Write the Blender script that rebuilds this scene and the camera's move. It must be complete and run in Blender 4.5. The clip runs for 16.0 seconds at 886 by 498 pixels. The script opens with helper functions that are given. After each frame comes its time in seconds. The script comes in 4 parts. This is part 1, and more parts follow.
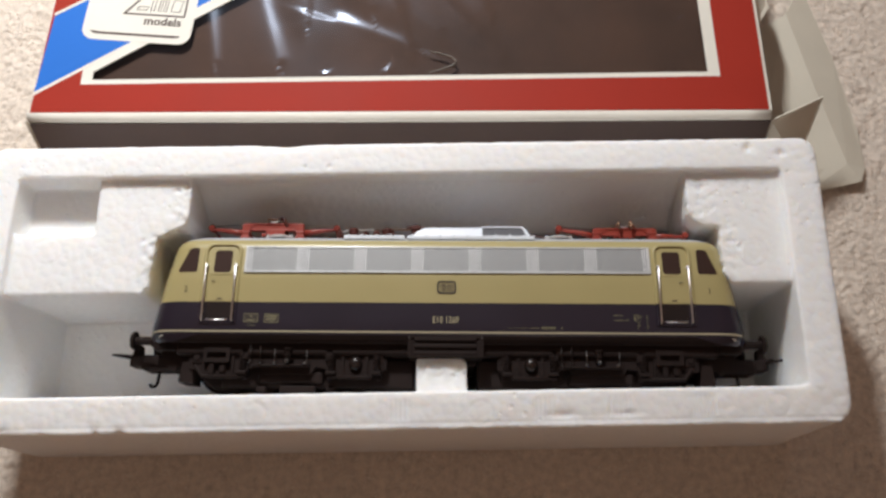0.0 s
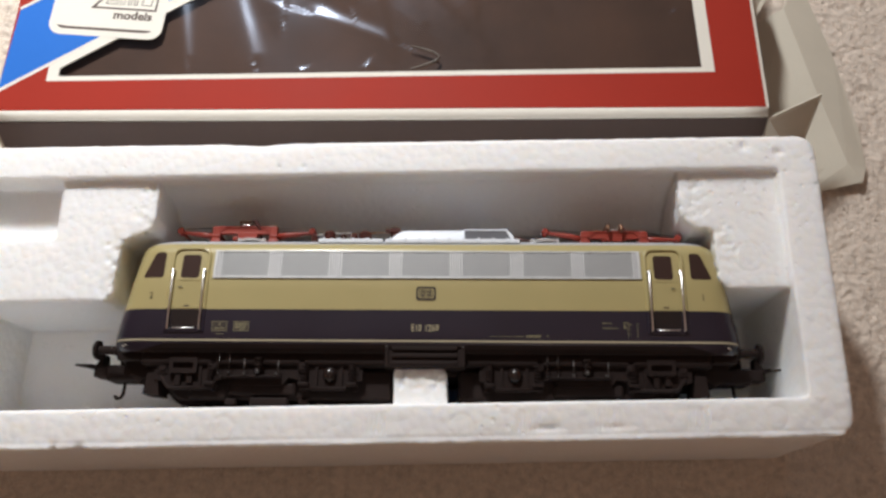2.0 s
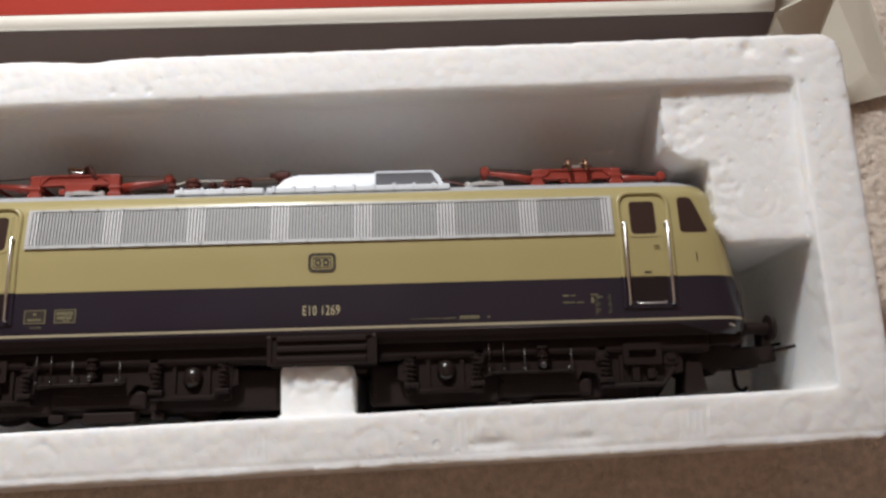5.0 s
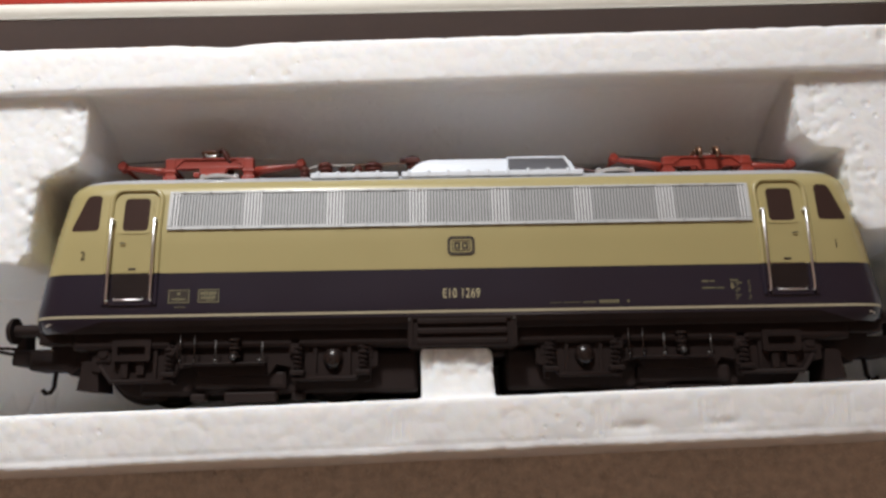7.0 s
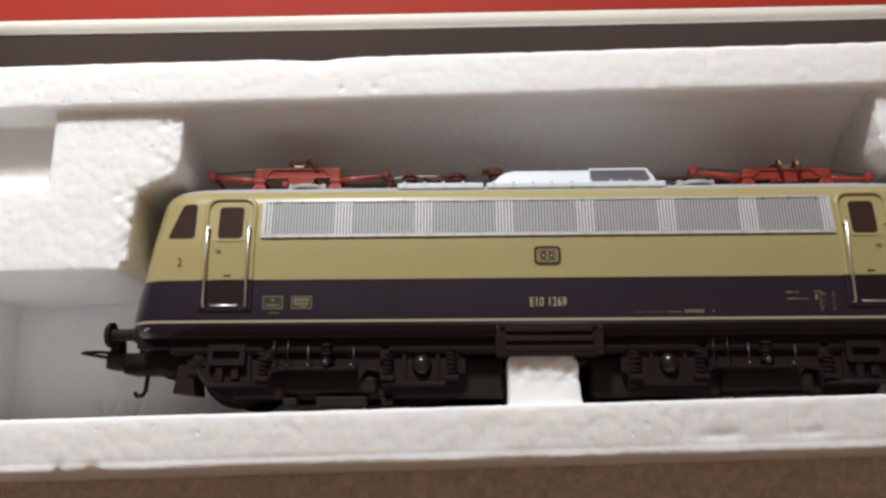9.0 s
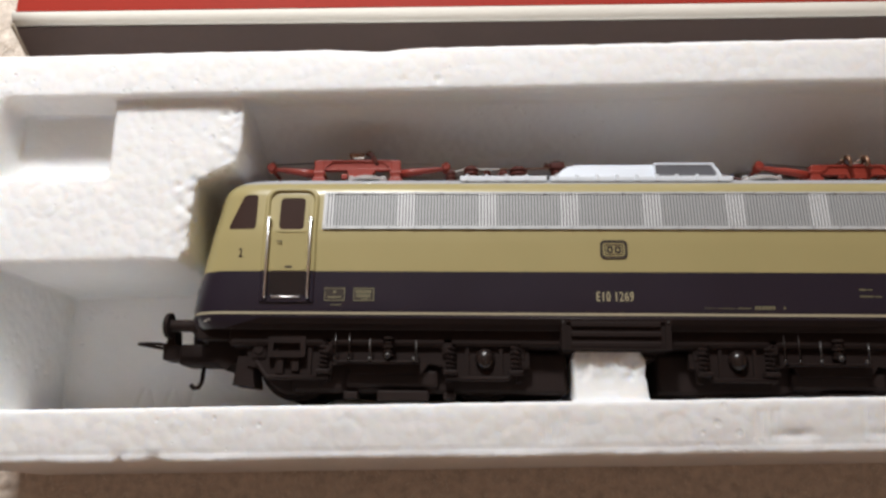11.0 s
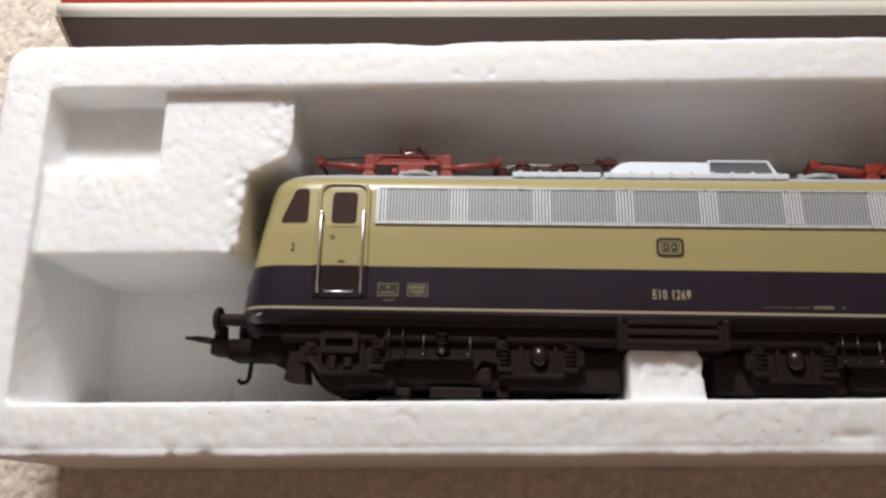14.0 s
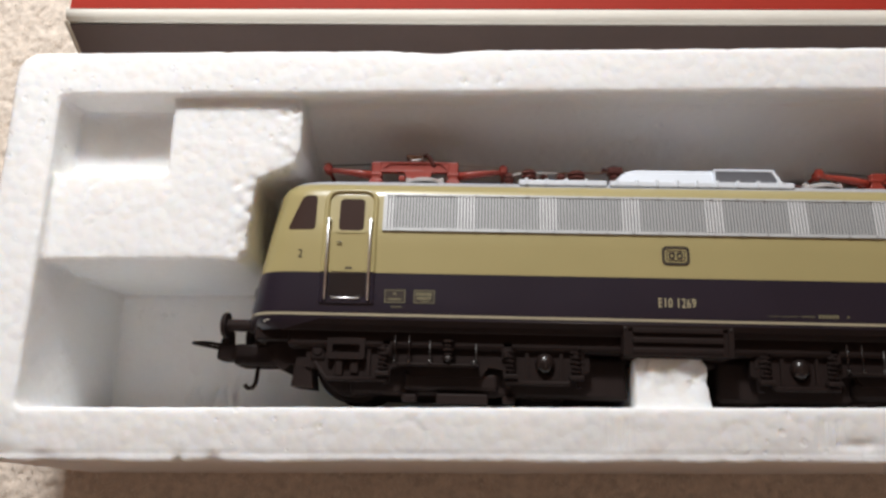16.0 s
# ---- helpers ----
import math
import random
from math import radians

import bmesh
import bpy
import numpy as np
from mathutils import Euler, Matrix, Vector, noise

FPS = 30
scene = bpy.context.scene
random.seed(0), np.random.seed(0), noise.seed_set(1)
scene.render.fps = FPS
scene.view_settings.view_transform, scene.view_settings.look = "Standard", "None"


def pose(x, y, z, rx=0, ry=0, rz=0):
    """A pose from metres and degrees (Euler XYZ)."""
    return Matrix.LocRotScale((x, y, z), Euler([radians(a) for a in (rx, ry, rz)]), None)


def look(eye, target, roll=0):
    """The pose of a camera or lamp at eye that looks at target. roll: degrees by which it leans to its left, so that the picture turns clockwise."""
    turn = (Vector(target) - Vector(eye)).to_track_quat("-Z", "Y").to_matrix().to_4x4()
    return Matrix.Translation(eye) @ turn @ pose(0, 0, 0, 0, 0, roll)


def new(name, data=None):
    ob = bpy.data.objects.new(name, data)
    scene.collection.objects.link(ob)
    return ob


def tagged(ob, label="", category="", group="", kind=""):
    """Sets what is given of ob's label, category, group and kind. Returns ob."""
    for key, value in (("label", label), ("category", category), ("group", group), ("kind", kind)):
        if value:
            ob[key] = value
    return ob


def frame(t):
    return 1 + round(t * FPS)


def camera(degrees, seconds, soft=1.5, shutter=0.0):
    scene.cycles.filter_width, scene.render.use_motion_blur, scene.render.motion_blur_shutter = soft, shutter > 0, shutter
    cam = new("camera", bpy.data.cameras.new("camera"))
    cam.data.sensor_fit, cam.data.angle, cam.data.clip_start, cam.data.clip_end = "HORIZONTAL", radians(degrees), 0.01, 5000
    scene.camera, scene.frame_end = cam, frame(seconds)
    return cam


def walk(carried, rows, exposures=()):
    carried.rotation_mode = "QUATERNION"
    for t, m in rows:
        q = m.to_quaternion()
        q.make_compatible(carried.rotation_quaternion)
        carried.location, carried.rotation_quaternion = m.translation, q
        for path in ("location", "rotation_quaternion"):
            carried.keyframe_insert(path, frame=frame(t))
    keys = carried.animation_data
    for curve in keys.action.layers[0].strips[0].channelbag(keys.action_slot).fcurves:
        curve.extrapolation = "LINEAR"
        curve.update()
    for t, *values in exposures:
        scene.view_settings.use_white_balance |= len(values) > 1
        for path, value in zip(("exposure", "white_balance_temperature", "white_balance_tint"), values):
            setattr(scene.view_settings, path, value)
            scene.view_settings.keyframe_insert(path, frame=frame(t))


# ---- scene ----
cam = camera(56.86, 16.0, soft=2.8)
# seconds, eye in metres, turn in degrees
PATH = [
    (0, 0.00661, 0.00607, 0.27979, 17.855, 1.407, 0.228),
    (0.5, 0.00708, 0.00559, 0.27936, 17.925, 1.421, 0.220),
    (1, 0.00726, 0.00564, 0.27958, 17.830, 1.391, 0.171),
    (1.5, 0.00609, 0.00604, 0.27640, 17.879, 1.226, 0.218),
    (2, 0.01190, 0.01026, 0.26800, 18.041, 1.379, 0.167),
    (2.5, 0.02268, 0.01596, 0.24327, 17.458, -0.617, -0.605),
    (3, 0.02750, 0.02388, 0.21662, 16.293, -1.423, -1.372),
    (3.2, 0.03169, 0.02695, 0.21378, 16.012, -0.899, -1.722),
    (5.3, 0.02043, 0.03393, 0.20892, 12.736, -0.658, -2.157),
    (5.5, 0.01863, 0.03099, 0.20762, 13.237, -0.324, -2.040),
    (6, 0.01171, 0.02971, 0.20848, 13.432, -0.477, -1.875),
    (6.5, 0.00374, 0.03029, 0.21037, 13.155, -0.093, -1.536),
    (7, -0.00258, 0.03044, 0.21012, 13.159, 0.129, -1.390),
    (7.5, -0.00528, 0.02901, 0.20987, 13.475, 0.409, -1.151),
    (8, -0.01003, 0.02910, 0.21141, 13.531, 0.436, -0.965),
    (8.5, -0.01387, 0.03035, 0.21261, 13.860, 0.813, -0.846),
    (9, -0.01666, 0.02929, 0.21384, 13.992, 1.341, -0.652),
    (9.5, -0.01843, 0.02992, 0.21123, 13.566, 1.444, -0.345),
    (9.7, -0.02056, 0.02963, 0.21164, 13.850, 1.509, -0.203),
    (11.8, -0.02968, 0.02630, 0.20891, 14.591, 2.758, 0.319),
    (12, -0.03038, 0.02877, 0.20747, 13.362, 2.925, 0.294),
    (12.5, -0.03000, 0.02599, 0.20649, 13.998, 2.636, 0.653),
    (13, -0.03681, 0.02738, 0.20945, 13.494, 2.800, 0.703),
    (13.5, -0.03725, 0.02727, 0.21066, 14.181, 2.257, 0.733),
    (14, -0.03800, 0.02651, 0.20972, 14.534, 2.080, 0.793),
    (14.5, -0.03769, 0.02647, 0.21194, 14.532, 2.065, 0.968),
    (15, -0.03840, 0.02564, 0.21226, 14.624, 2.211, 1.037),
    (15.5, -0.03866, 0.02735, 0.21157, 14.751, 2.152, 1.188),
    (16, -0.03911, 0.02721, 0.21091, 14.714, 2.077, 1.132),
]
walk(cam, [(t, pose(x, y, z, rx, ry, rz)) for t, x, y, z, rx, ry, rz in PATH])

# ---- light: a desk lamp beyond the box, its shade open below; an upward, a cool far and a dim high fill light, all added; a plain closed room of unseen walls ----
world = bpy.data.worlds.new("room_air")
world.use_nodes = True
world.node_tree.nodes["Background"].inputs[0].default_value = (1.0, 0.93, 0.85, 1)
world.node_tree.nodes["Background"].inputs[1].default_value = 0.0
scene.world = world


def shade_light(name, eye, target, size, power, colour):
    data = bpy.data.lights.new(name, "AREA")
    data.shape, data.size, data.energy, data.color = "DISK", size, power, colour
    new(name, data).matrix_world = look(eye, target)


def point_light(name, eye, radius, power, colour):
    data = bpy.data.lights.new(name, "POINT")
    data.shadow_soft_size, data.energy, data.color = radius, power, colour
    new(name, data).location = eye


shade_light("desk_lamp", (-0.11, 0.50, 0.37), (-0.36, 0.15, 0.0), 0.08, 4.2, (0.975, 0.985, 0.99))
# added fill: lights the ceiling so that its bounce lifts the shadows
shade_light("upward_fill", (-0.11, 0.50, 0.40), (-0.11, 0.50, 2.0), 0.07, 6.0, (0.975, 0.985, 0.99))
# added cool light, no known source: makes the bluish streaks on the film
point_light("film_streak_light", (0.35, 1.3, 0.9), 0.04, 1.8, (0.6, 0.78, 1.0))
# added weak fill from behind the camera, for near carpet and far foam wall
point_light("south_fill", (0.25, -0.9, 2.2), 0.10, 3.0, (1.0, 0.94, 0.88))
scene.view_settings.exposure = 0.0

# ---- materials ----
MM = 0.001


def mat(name, base, rough=0.5, metal=0.0, var=0.08, scale=120.0, fine=1500.0, bump=0.05, dist=0.0002, spec=0.5, coat=0.0, sss=0.0, island=0.0):
    """Paint, plastic, foam, card: two scales of tone, uneven gloss and fine relief."""
    m = bpy.data.materials.new(name)
    m.use_nodes = True
    nt = m.node_tree
    b = nt.nodes["Principled BSDF"]
    tc = nt.nodes.new("ShaderNodeTexCoord")
    n1 = nt.nodes.new("ShaderNodeTexNoise")
    n1.inputs["Scale"].default_value, n1.inputs["Detail"].default_value = scale, 5
    n2 = nt.nodes.new("ShaderNodeTexNoise")
    n2.inputs["Scale"].default_value, n2.inputs["Detail"].default_value = fine, 3
    for n in (n1, n2):
        nt.links.new(tc.outputs["Object"], n.inputs["Vector"])
    add = nt.nodes.new("ShaderNodeMath")
    add.operation = "MULTIPLY_ADD"
    add.inputs[1].default_value = 0.35
    nt.links.new(n2.outputs["Fac"], add.inputs[0])
    nt.links.new(n1.outputs["Fac"], add.inputs[2])
    last = add.outputs[0]
    if island:
        geo = nt.nodes.new("ShaderNodeNewGeometry")
        more = nt.nodes.new("ShaderNodeMath")
        more.operation = "MULTIPLY_ADD"
        more.inputs[1].default_value = island
        nt.links.new(geo.outputs["Random Per Island"], more.inputs[0])
        nt.links.new(last, more.inputs[2])
        last = more.outputs[0]
    ramp = nt.nodes.new("ShaderNodeValToRGB")
    lo, hi = 0.35, 1.0 + island
    ramp.color_ramp.elements[0].position, ramp.color_ramp.elements[1].position = min(lo, 0.99), min(hi, 1.0)
    ramp.color_ramp.elements[0].color = (*[c * (1 - var) for c in base], 1)
    ramp.color_ramp.elements[1].color = (*[min(1, c * (1 + var)) for c in base], 1)
    nt.links.new(last, ramp.inputs["Fac"])
    nt.links.new(ramp.outputs["Color"], b.inputs["Base Color"])
    rr = nt.nodes.new("ShaderNodeMapRange")
    rr.inputs["To Min"].default_value, rr.inputs["To Max"].default_value = rough * 0.85, min(1, rough * 1.15)
    nt.links.new(n1.outputs["Fac"], rr.inputs["Value"])
    nt.links.new(rr.outputs["Result"], b.inputs["Roughness"])
    b.inputs["Metallic"].default_value = metal
    b.inputs["Specular IOR Level"].default_value = spec
    b.inputs["Coat Weight"].default_value, b.inputs["Coat Roughness"].default_value = coat, 0.16
    if sss:
        b.inputs["Subsurface Weight"].default_value = sss
        b.inputs["Subsurface Radius"].default_value = (1.0, 0.92, 0.84)
        b.inputs["Subsurface Scale"].default_value = 0.0035
    if bump:
        bp = nt.nodes.new("ShaderNodeBump")
        bp.inputs["Strength"].default_value, bp.inputs["Distance"].default_value = bump, dist
        nt.links.new(n2.outputs["Fac"], bp.inputs["Height"])
        nt.links.new(bp.outputs["Normal"], b.inputs["Normal"])
    return m


def foam_mat():
    """Expanded polystyrene: white beads pressed together, faint seams between them."""
    m = mat("foam", (0.955, 0.948, 0.938), rough=0.75, var=0.035, scale=60, fine=900, bump=0.25, dist=0.0002, spec=0.3, sss=1.0)
    nt = m.node_tree
    b = nt.nodes["Principled BSDF"]
    tc = [n for n in nt.nodes if n.type == "TEX_COORD"][0]
    bp = [n for n in nt.nodes if n.type == "BUMP"][0]
    vo = nt.nodes.new("ShaderNodeTexVoronoi")
    vo.feature = "SMOOTH_F1"
    vo.inputs["Scale"].default_value, vo.inputs["Smoothness"].default_value = 380, 0.35
    nt.links.new(tc.outputs["Object"], vo.inputs["Vector"])
    # open pores: small sharp pits, in patches
    po = nt.nodes.new("ShaderNodeTexVoronoi")
    po.inputs["Scale"].default_value = 300
    nt.links.new(tc.outputs["Object"], po.inputs["Vector"])
    pn = nt.nodes.new("ShaderNodeTexNoise")
    pn.inputs["Scale"].default_value = 35
    nt.links.new(tc.outputs["Object"], pn.inputs["Vector"])
    size = nt.nodes.new("ShaderNodeMapRange")
    size.inputs["From Min"].default_value, size.inputs["From Max"].default_value = 0.45, 0.75
    size.inputs["To Min"].default_value, size.inputs["To Max"].default_value = 0.0, 0.32
    nt.links.new(pn.outputs["Fac"], size.inputs["Value"])
    pit = nt.nodes.new("ShaderNodeMath")
    pit.operation = "SUBTRACT"
    nt.links.new(po.outputs["Distance"], pit.inputs[0])
    nt.links.new(size.outputs["Result"], pit.inputs[1])
    cut = nt.nodes.new("ShaderNodeMapRange")
    cut.inputs["From Min"].default_value, cut.inputs["From Max"].default_value = -0.12, 0.04
    nt.links.new(pit.outputs[0], cut.inputs["Value"])
    mr = nt.nodes.new("ShaderNodeMath")
    mr.operation = "MULTIPLY_ADD"
    mr.inputs[1].default_value = -0.9
    nt.links.new(vo.outputs["Distance"], mr.inputs[0])
    nt.links.new(cut.outputs["Result"], mr.inputs[2])
    b2 = nt.nodes.new("ShaderNodeBump")
    b2.inputs["Strength"].default_value, b2.inputs["Distance"].default_value = 0.5, 0.0006
    nt.links.new(mr.outputs[0], b2.inputs["Height"])
    nt.links.new(bp.outputs["Normal"], b2.inputs["Normal"])
    nt.links.new(b2.outputs["Normal"], b.inputs["Normal"])
    return m


def film_mat():
    """Clear, slightly wavy plastic film."""
    m = bpy.data.materials.new("clear_film")
    m.use_nodes = True
    nt = m.node_tree
    b = nt.nodes["Principled BSDF"]
    gl = nt.nodes.new("ShaderNodeBsdfGlossy")
    gl.inputs["Roughness"].default_value = 0.21
    gl.inputs["Color"].default_value = (0.46, 0.53, 0.66, 1)
    tr = nt.nodes.new("ShaderNodeBsdfTransparent")
    fr = nt.nodes.new("ShaderNodeFresnel")
    fr.inputs["IOR"].default_value = 1.5
    tc = nt.nodes.new("ShaderNodeTexCoord")
    nz = nt.nodes.new("ShaderNodeTexNoise")
    nz.inputs["Scale"].default_value, nz.inputs["Detail"].default_value, nz.inputs["Distortion"].default_value = 24, 1, 0.4
    mp = nt.nodes.new("ShaderNodeMapping")
    mp.inputs["Rotation"].default_value, mp.inputs["Scale"].default_value = (0, 0, 0.55), (1.7, 0.4, 1)
    nt.links.new(tc.outputs["Object"], mp.inputs["Vector"])
    nt.links.new(mp.outputs["Vector"], nz.inputs["Vector"])
    bp = nt.nodes.new("ShaderNodeBump")
    bp.inputs["Strength"].default_value, bp.inputs["Distance"].default_value = 0.07, 0.006
    nt.links.new(nz.outputs["Fac"], bp.inputs["Height"])
    nt.links.new(bp.outputs["Normal"], gl.inputs["Normal"])
    nt.links.new(bp.outputs["Normal"], fr.inputs["Normal"])
    mx = nt.nodes.new("ShaderNodeMixShader")
    nt.links.new(fr.outputs["Fac"], mx.inputs["Fac"])
    nt.links.new(tr.outputs["BSDF"], mx.inputs[1])
    nt.links.new(gl.outputs["BSDF"], mx.inputs[2])
    out = [n for n in nt.nodes if n.type == "OUTPUT_MATERIAL"][0]
    nt.links.new(mx.outputs["Shader"], out.inputs["Surface"])
    nt.nodes.remove(b)
    return m


FOAM, FILM = foam_mat(), film_mat()
PILE = mat("carpet_pile", (0.89, 0.84, 0.78), rough=0.95, var=0.12, scale=300, fine=700, bump=0.0, spec=0.1, island=0.12)
BACKING = mat("carpet_backing", (0.78, 0.60, 0.47), rough=1.0, var=0.25, scale=200, fine=1200, bump=0.6, dist=0.001, spec=0.1)
BED = mat("carpet_tufts", (0.71, 0.622, 0.537), rough=1.0, var=0.28, scale=420, fine=2500, bump=0.5, dist=0.0004, spec=0.05)
pile_nodes = PILE.node_tree
thin = pile_nodes.nodes.new("ShaderNodeBsdfTranslucent")
both = pile_nodes.nodes.new("ShaderNodeMixShader")
both.inputs["Fac"].default_value = 0.6
pile_nodes.links.new(pile_nodes.nodes["Principled BSDF"].inputs["Base Color"].links[0].from_socket, thin.inputs["Color"])
pile_nodes.links.new(pile_nodes.nodes["Principled BSDF"].outputs[0], both.inputs[1])
pile_nodes.links.new(thin.outputs[0], both.inputs[2])
pile_nodes.links.new(both.outputs[0], pile_nodes.nodes["Material Output"].inputs["Surface"])
# unseen walls and ceiling: warm tone set by the fill they bounce
WALL = mat("bounce_paint", (0.78, 0.62, 0.51), rough=0.9, var=0.04, scale=3, fine=60, bump=0.1, dist=0.001)
CREAM = mat("cream_plastic", (0.40, 0.335, 0.153), coat=0.4, spec=0.45, rough=0.36, var=0.03, scale=60, fine=2500, bump=0.03)
BLUE = mat("dark_blue_plastic", (0.0170, 0.0126, 0.0228), coat=0.3, spec=0.42, rough=0.33, var=0.12, scale=60, fine=2500, bump=0.03)
ROOF = mat("silver_grey_plastic", (0.42, 0.43, 0.45), rough=0.45, var=0.05, scale=80, fine=2500, bump=0.03)
HOOD = mat("pale_grey_plastic", (0.74, 0.78, 0.84), rough=0.4, var=0.04, scale=80, fine=2500, bump=0.03)
LOUVRE = mat("silver_louvre", (0.42, 0.425, 0.425), rough=0.5, metal=0.1, var=0.06, scale=150, fine=2500, bump=0.03)
STRIP = mat("louvre_strip", (0.53, 0.535, 0.535), rough=0.45, metal=0.1, var=0.08, scale=150, fine=2500, bump=0.03)
LOUVRE_LIGHT = mat("bright_louvre", (0.72, 0.725, 0.73), rough=0.5, metal=0.1, var=0.06, scale=150, fine=2500, bump=0.03)
BLACK = mat("black_plastic", (0.0165, 0.0097, 0.0083), spec=0.16, rough=0.66, var=0.25, scale=150, fine=2000, bump=0.08)
BLACK_GLOSS = mat("shiny_black_plastic", (0.016, 0.0104, 0.0092), spec=0.45, rough=0.26, var=0.2, scale=150, fine=2000, bump=0.04)
WINDOW = mat("dark_window", (0.046, 0.026, 0.021), spec=0.06, rough=0.5, var=0.1, scale=80, fine=1500, bump=0.0)
CHROME = mat("chrome", (0.88, 0.88, 0.88), rough=0.30, metal=1.0, var=0.05, scale=400, fine=2500, bump=0.02)
SILVER = mat("silver_paint", (0.82, 0.82, 0.82), rough=0.2, metal=0.6, var=0.05, scale=300, fine=2500, bump=0.03)
# wire with its gleam put into a paler, less metallic colour
WIRE = mat("wire_gleam", (0.62, 0.59, 0.55), rough=0.3, metal=0.5, var=0.08, scale=300, fine=2500, bump=0.02)
STEEL = mat("dull_steel", (0.09, 0.083, 0.08), rough=0.4, metal=0.7, var=0.2, scale=400, fine=2500, bump=0.05)
RED = mat("red_plastic", (0.27, 0.036, 0.022), spec=0.45, rough=0.4, var=0.12, scale=200, fine=2500, bump=0.04)
BROWN = mat("brown_red_plastic", (0.085, 0.018, 0.012), rough=0.45, var=0.2, scale=200, fine=2500, bump=0.04)
COPPER = mat("copper", (0.26, 0.15, 0.10), rough=0.4, metal=0.9, var=0.2, scale=400, fine=2500, bump=0.05)
# shade of the louvre gaps, put into a darker backing colour
SLOT_SHADE = mat("slot_shade_grey", (0.09, 0.0915, 0.094), rough=0.5, var=0.06, scale=150, fine=2500, bump=0.03)
GRILLE = mat("dark_grille", (0.17, 0.172, 0.19), rough=0.5, var=0.06, scale=150, fine=2500, bump=0.03)
STRIPE = mat("stripe_print", (0.44, 0.39, 0.27), rough=0.5, var=0.06, scale=200, fine=2500, bump=0.0)
LINE = mat("cream_print", (0.52, 0.46, 0.28), rough=0.5, var=0.05, scale=200, fine=2500, bump=0.0)
PLATE = mat("dim_print", (0.20, 0.18, 0.10), rough=0.5, var=0.1, scale=200, fine=2500, bump=0.0)
# dim inside of the box as a colour; its mottle imitates film reflections
INNER = mat("brown_interior", (0.068, 0.037, 0.025), rough=0.8, spec=0.2, var=0.45, scale=25, fine=700, bump=0.05)
DARKPRINT = mat("dark_print", (0.035, 0.025, 0.018), rough=0.5, var=0.1, scale=200, fine=2500, bump=0.0)
KINK = mat("pale_kink", (0.16, 0.14, 0.12), spec=0.3, rough=0.5, var=0.1, scale=200, fine=2000, bump=0.0)
CARD_WHITE = mat("white_card", (0.80, 0.77, 0.69), spec=0.2, rough=0.62, var=0.05, scale=40, fine=900, bump=0.04)
CARD_RED = mat("red_card", (0.35, 0.031, 0.018), spec=0.15, rough=0.62, var=0.06, scale=30, fine=900, bump=0.04)
CARD_BLUE = mat("blue_card", (0.022, 0.16, 0.60), spec=0.2, rough=0.62, var=0.05, scale=30, fine=900, bump=0.04)
CARD_BROWN = mat("dark_brown_card", (0.082, 0.056, 0.048), spec=0.25, rough=0.6, var=0.15, scale=40, fine=900, bump=0.06)
CARD_FOLD = mat("worn_fold", (0.34, 0.28, 0.21), rough=0.8, var=0.2, scale=150, fine=1500, bump=0.1)
CARD_GREY = mat("grey_board", (0.65, 0.605, 0.505), rough=0.8, var=0.06, scale=60, fine=1200, bump=0.12)


# ---- mesh helpers (millimetres in, metres out) ----
def part(name, bm, material, parent=None, label="", smooth=False):
    me = bpy.data.meshes.new(name)
    bmesh.ops.recalc_face_normals(bm, faces=bm.faces)
    bmesh.ops.scale(bm, vec=(MM, MM, MM), verts=bm.verts)
    bm.to_mesh(me)
    bm.free()
    me.materials.append(material)
    if smooth:
        for p in me.polygons:
            p.use_smooth = True
    ob = new(name, me)
    if parent is not None:
        ob.parent = parent
    if label:
        ob["label"] = label
    return ob


def box(bm, x0, x1, y0, y1, z0, z1, bevel=0.0):
    got = bmesh.ops.create_cube(bm, size=1)["verts"]
    for v in got:
        v.co = Vector((x0 + (v.co.x + 0.5) * (x1 - x0), y0 + (v.co.y + 0.5) * (y1 - y0), z0 + (v.co.z + 0.5) * (z1 - z0)))
    if bevel:
        edges = list({e for v in got for e in v.link_edges})
        bmesh.ops.bevel(bm, geom=edges, offset=bevel, segments=2, affect="EDGES", profile=0.5)


def tube(bm, pts, r, seg=8, caps=True):
    """A round rod along points; r is one radius or one for each point."""
    pts = [Vector(p) for p in pts]
    rs = r if isinstance(r, (list, tuple)) else [r] * len(pts)
    rings = []
    for i, p in enumerate(pts):
        d = (pts[min(i + 1, len(pts) - 1)] - pts[max(i - 1, 0)]).normalized()
        a = d.cross(Vector((0, 0, 1)))
        if a.length < 0.1:
            a = d.cross(Vector((0, 1, 0)))
        a.normalize()
        c = d.cross(a)
        rings.append([bm.verts.new(p + rs[i] * (math.cos(k * math.tau / seg) * a + math.sin(k * math.tau / seg) * c)) for k in range(seg)])
    for q, w in zip(rings, rings[1:]):
        for k in range(seg):
            bm.faces.new((q[k], q[(k + 1) % seg], w[(k + 1) % seg], w[k]))
    if caps:
        bm.faces.new(rings[0])
        bm.faces.new(rings[-1])


def disc(bm, c, axis, r, h, seg=24, bevel=0.0):
    """A short cylinder from c along axis."""
    c, a = Vector(c), Vector(axis).normalized()
    if bevel:
        tube(bm, [c, c + a * (h - bevel), c + a * h], [r, r, r - bevel], seg)
    else:
        tube(bm, [c, c + a * h], r, seg)


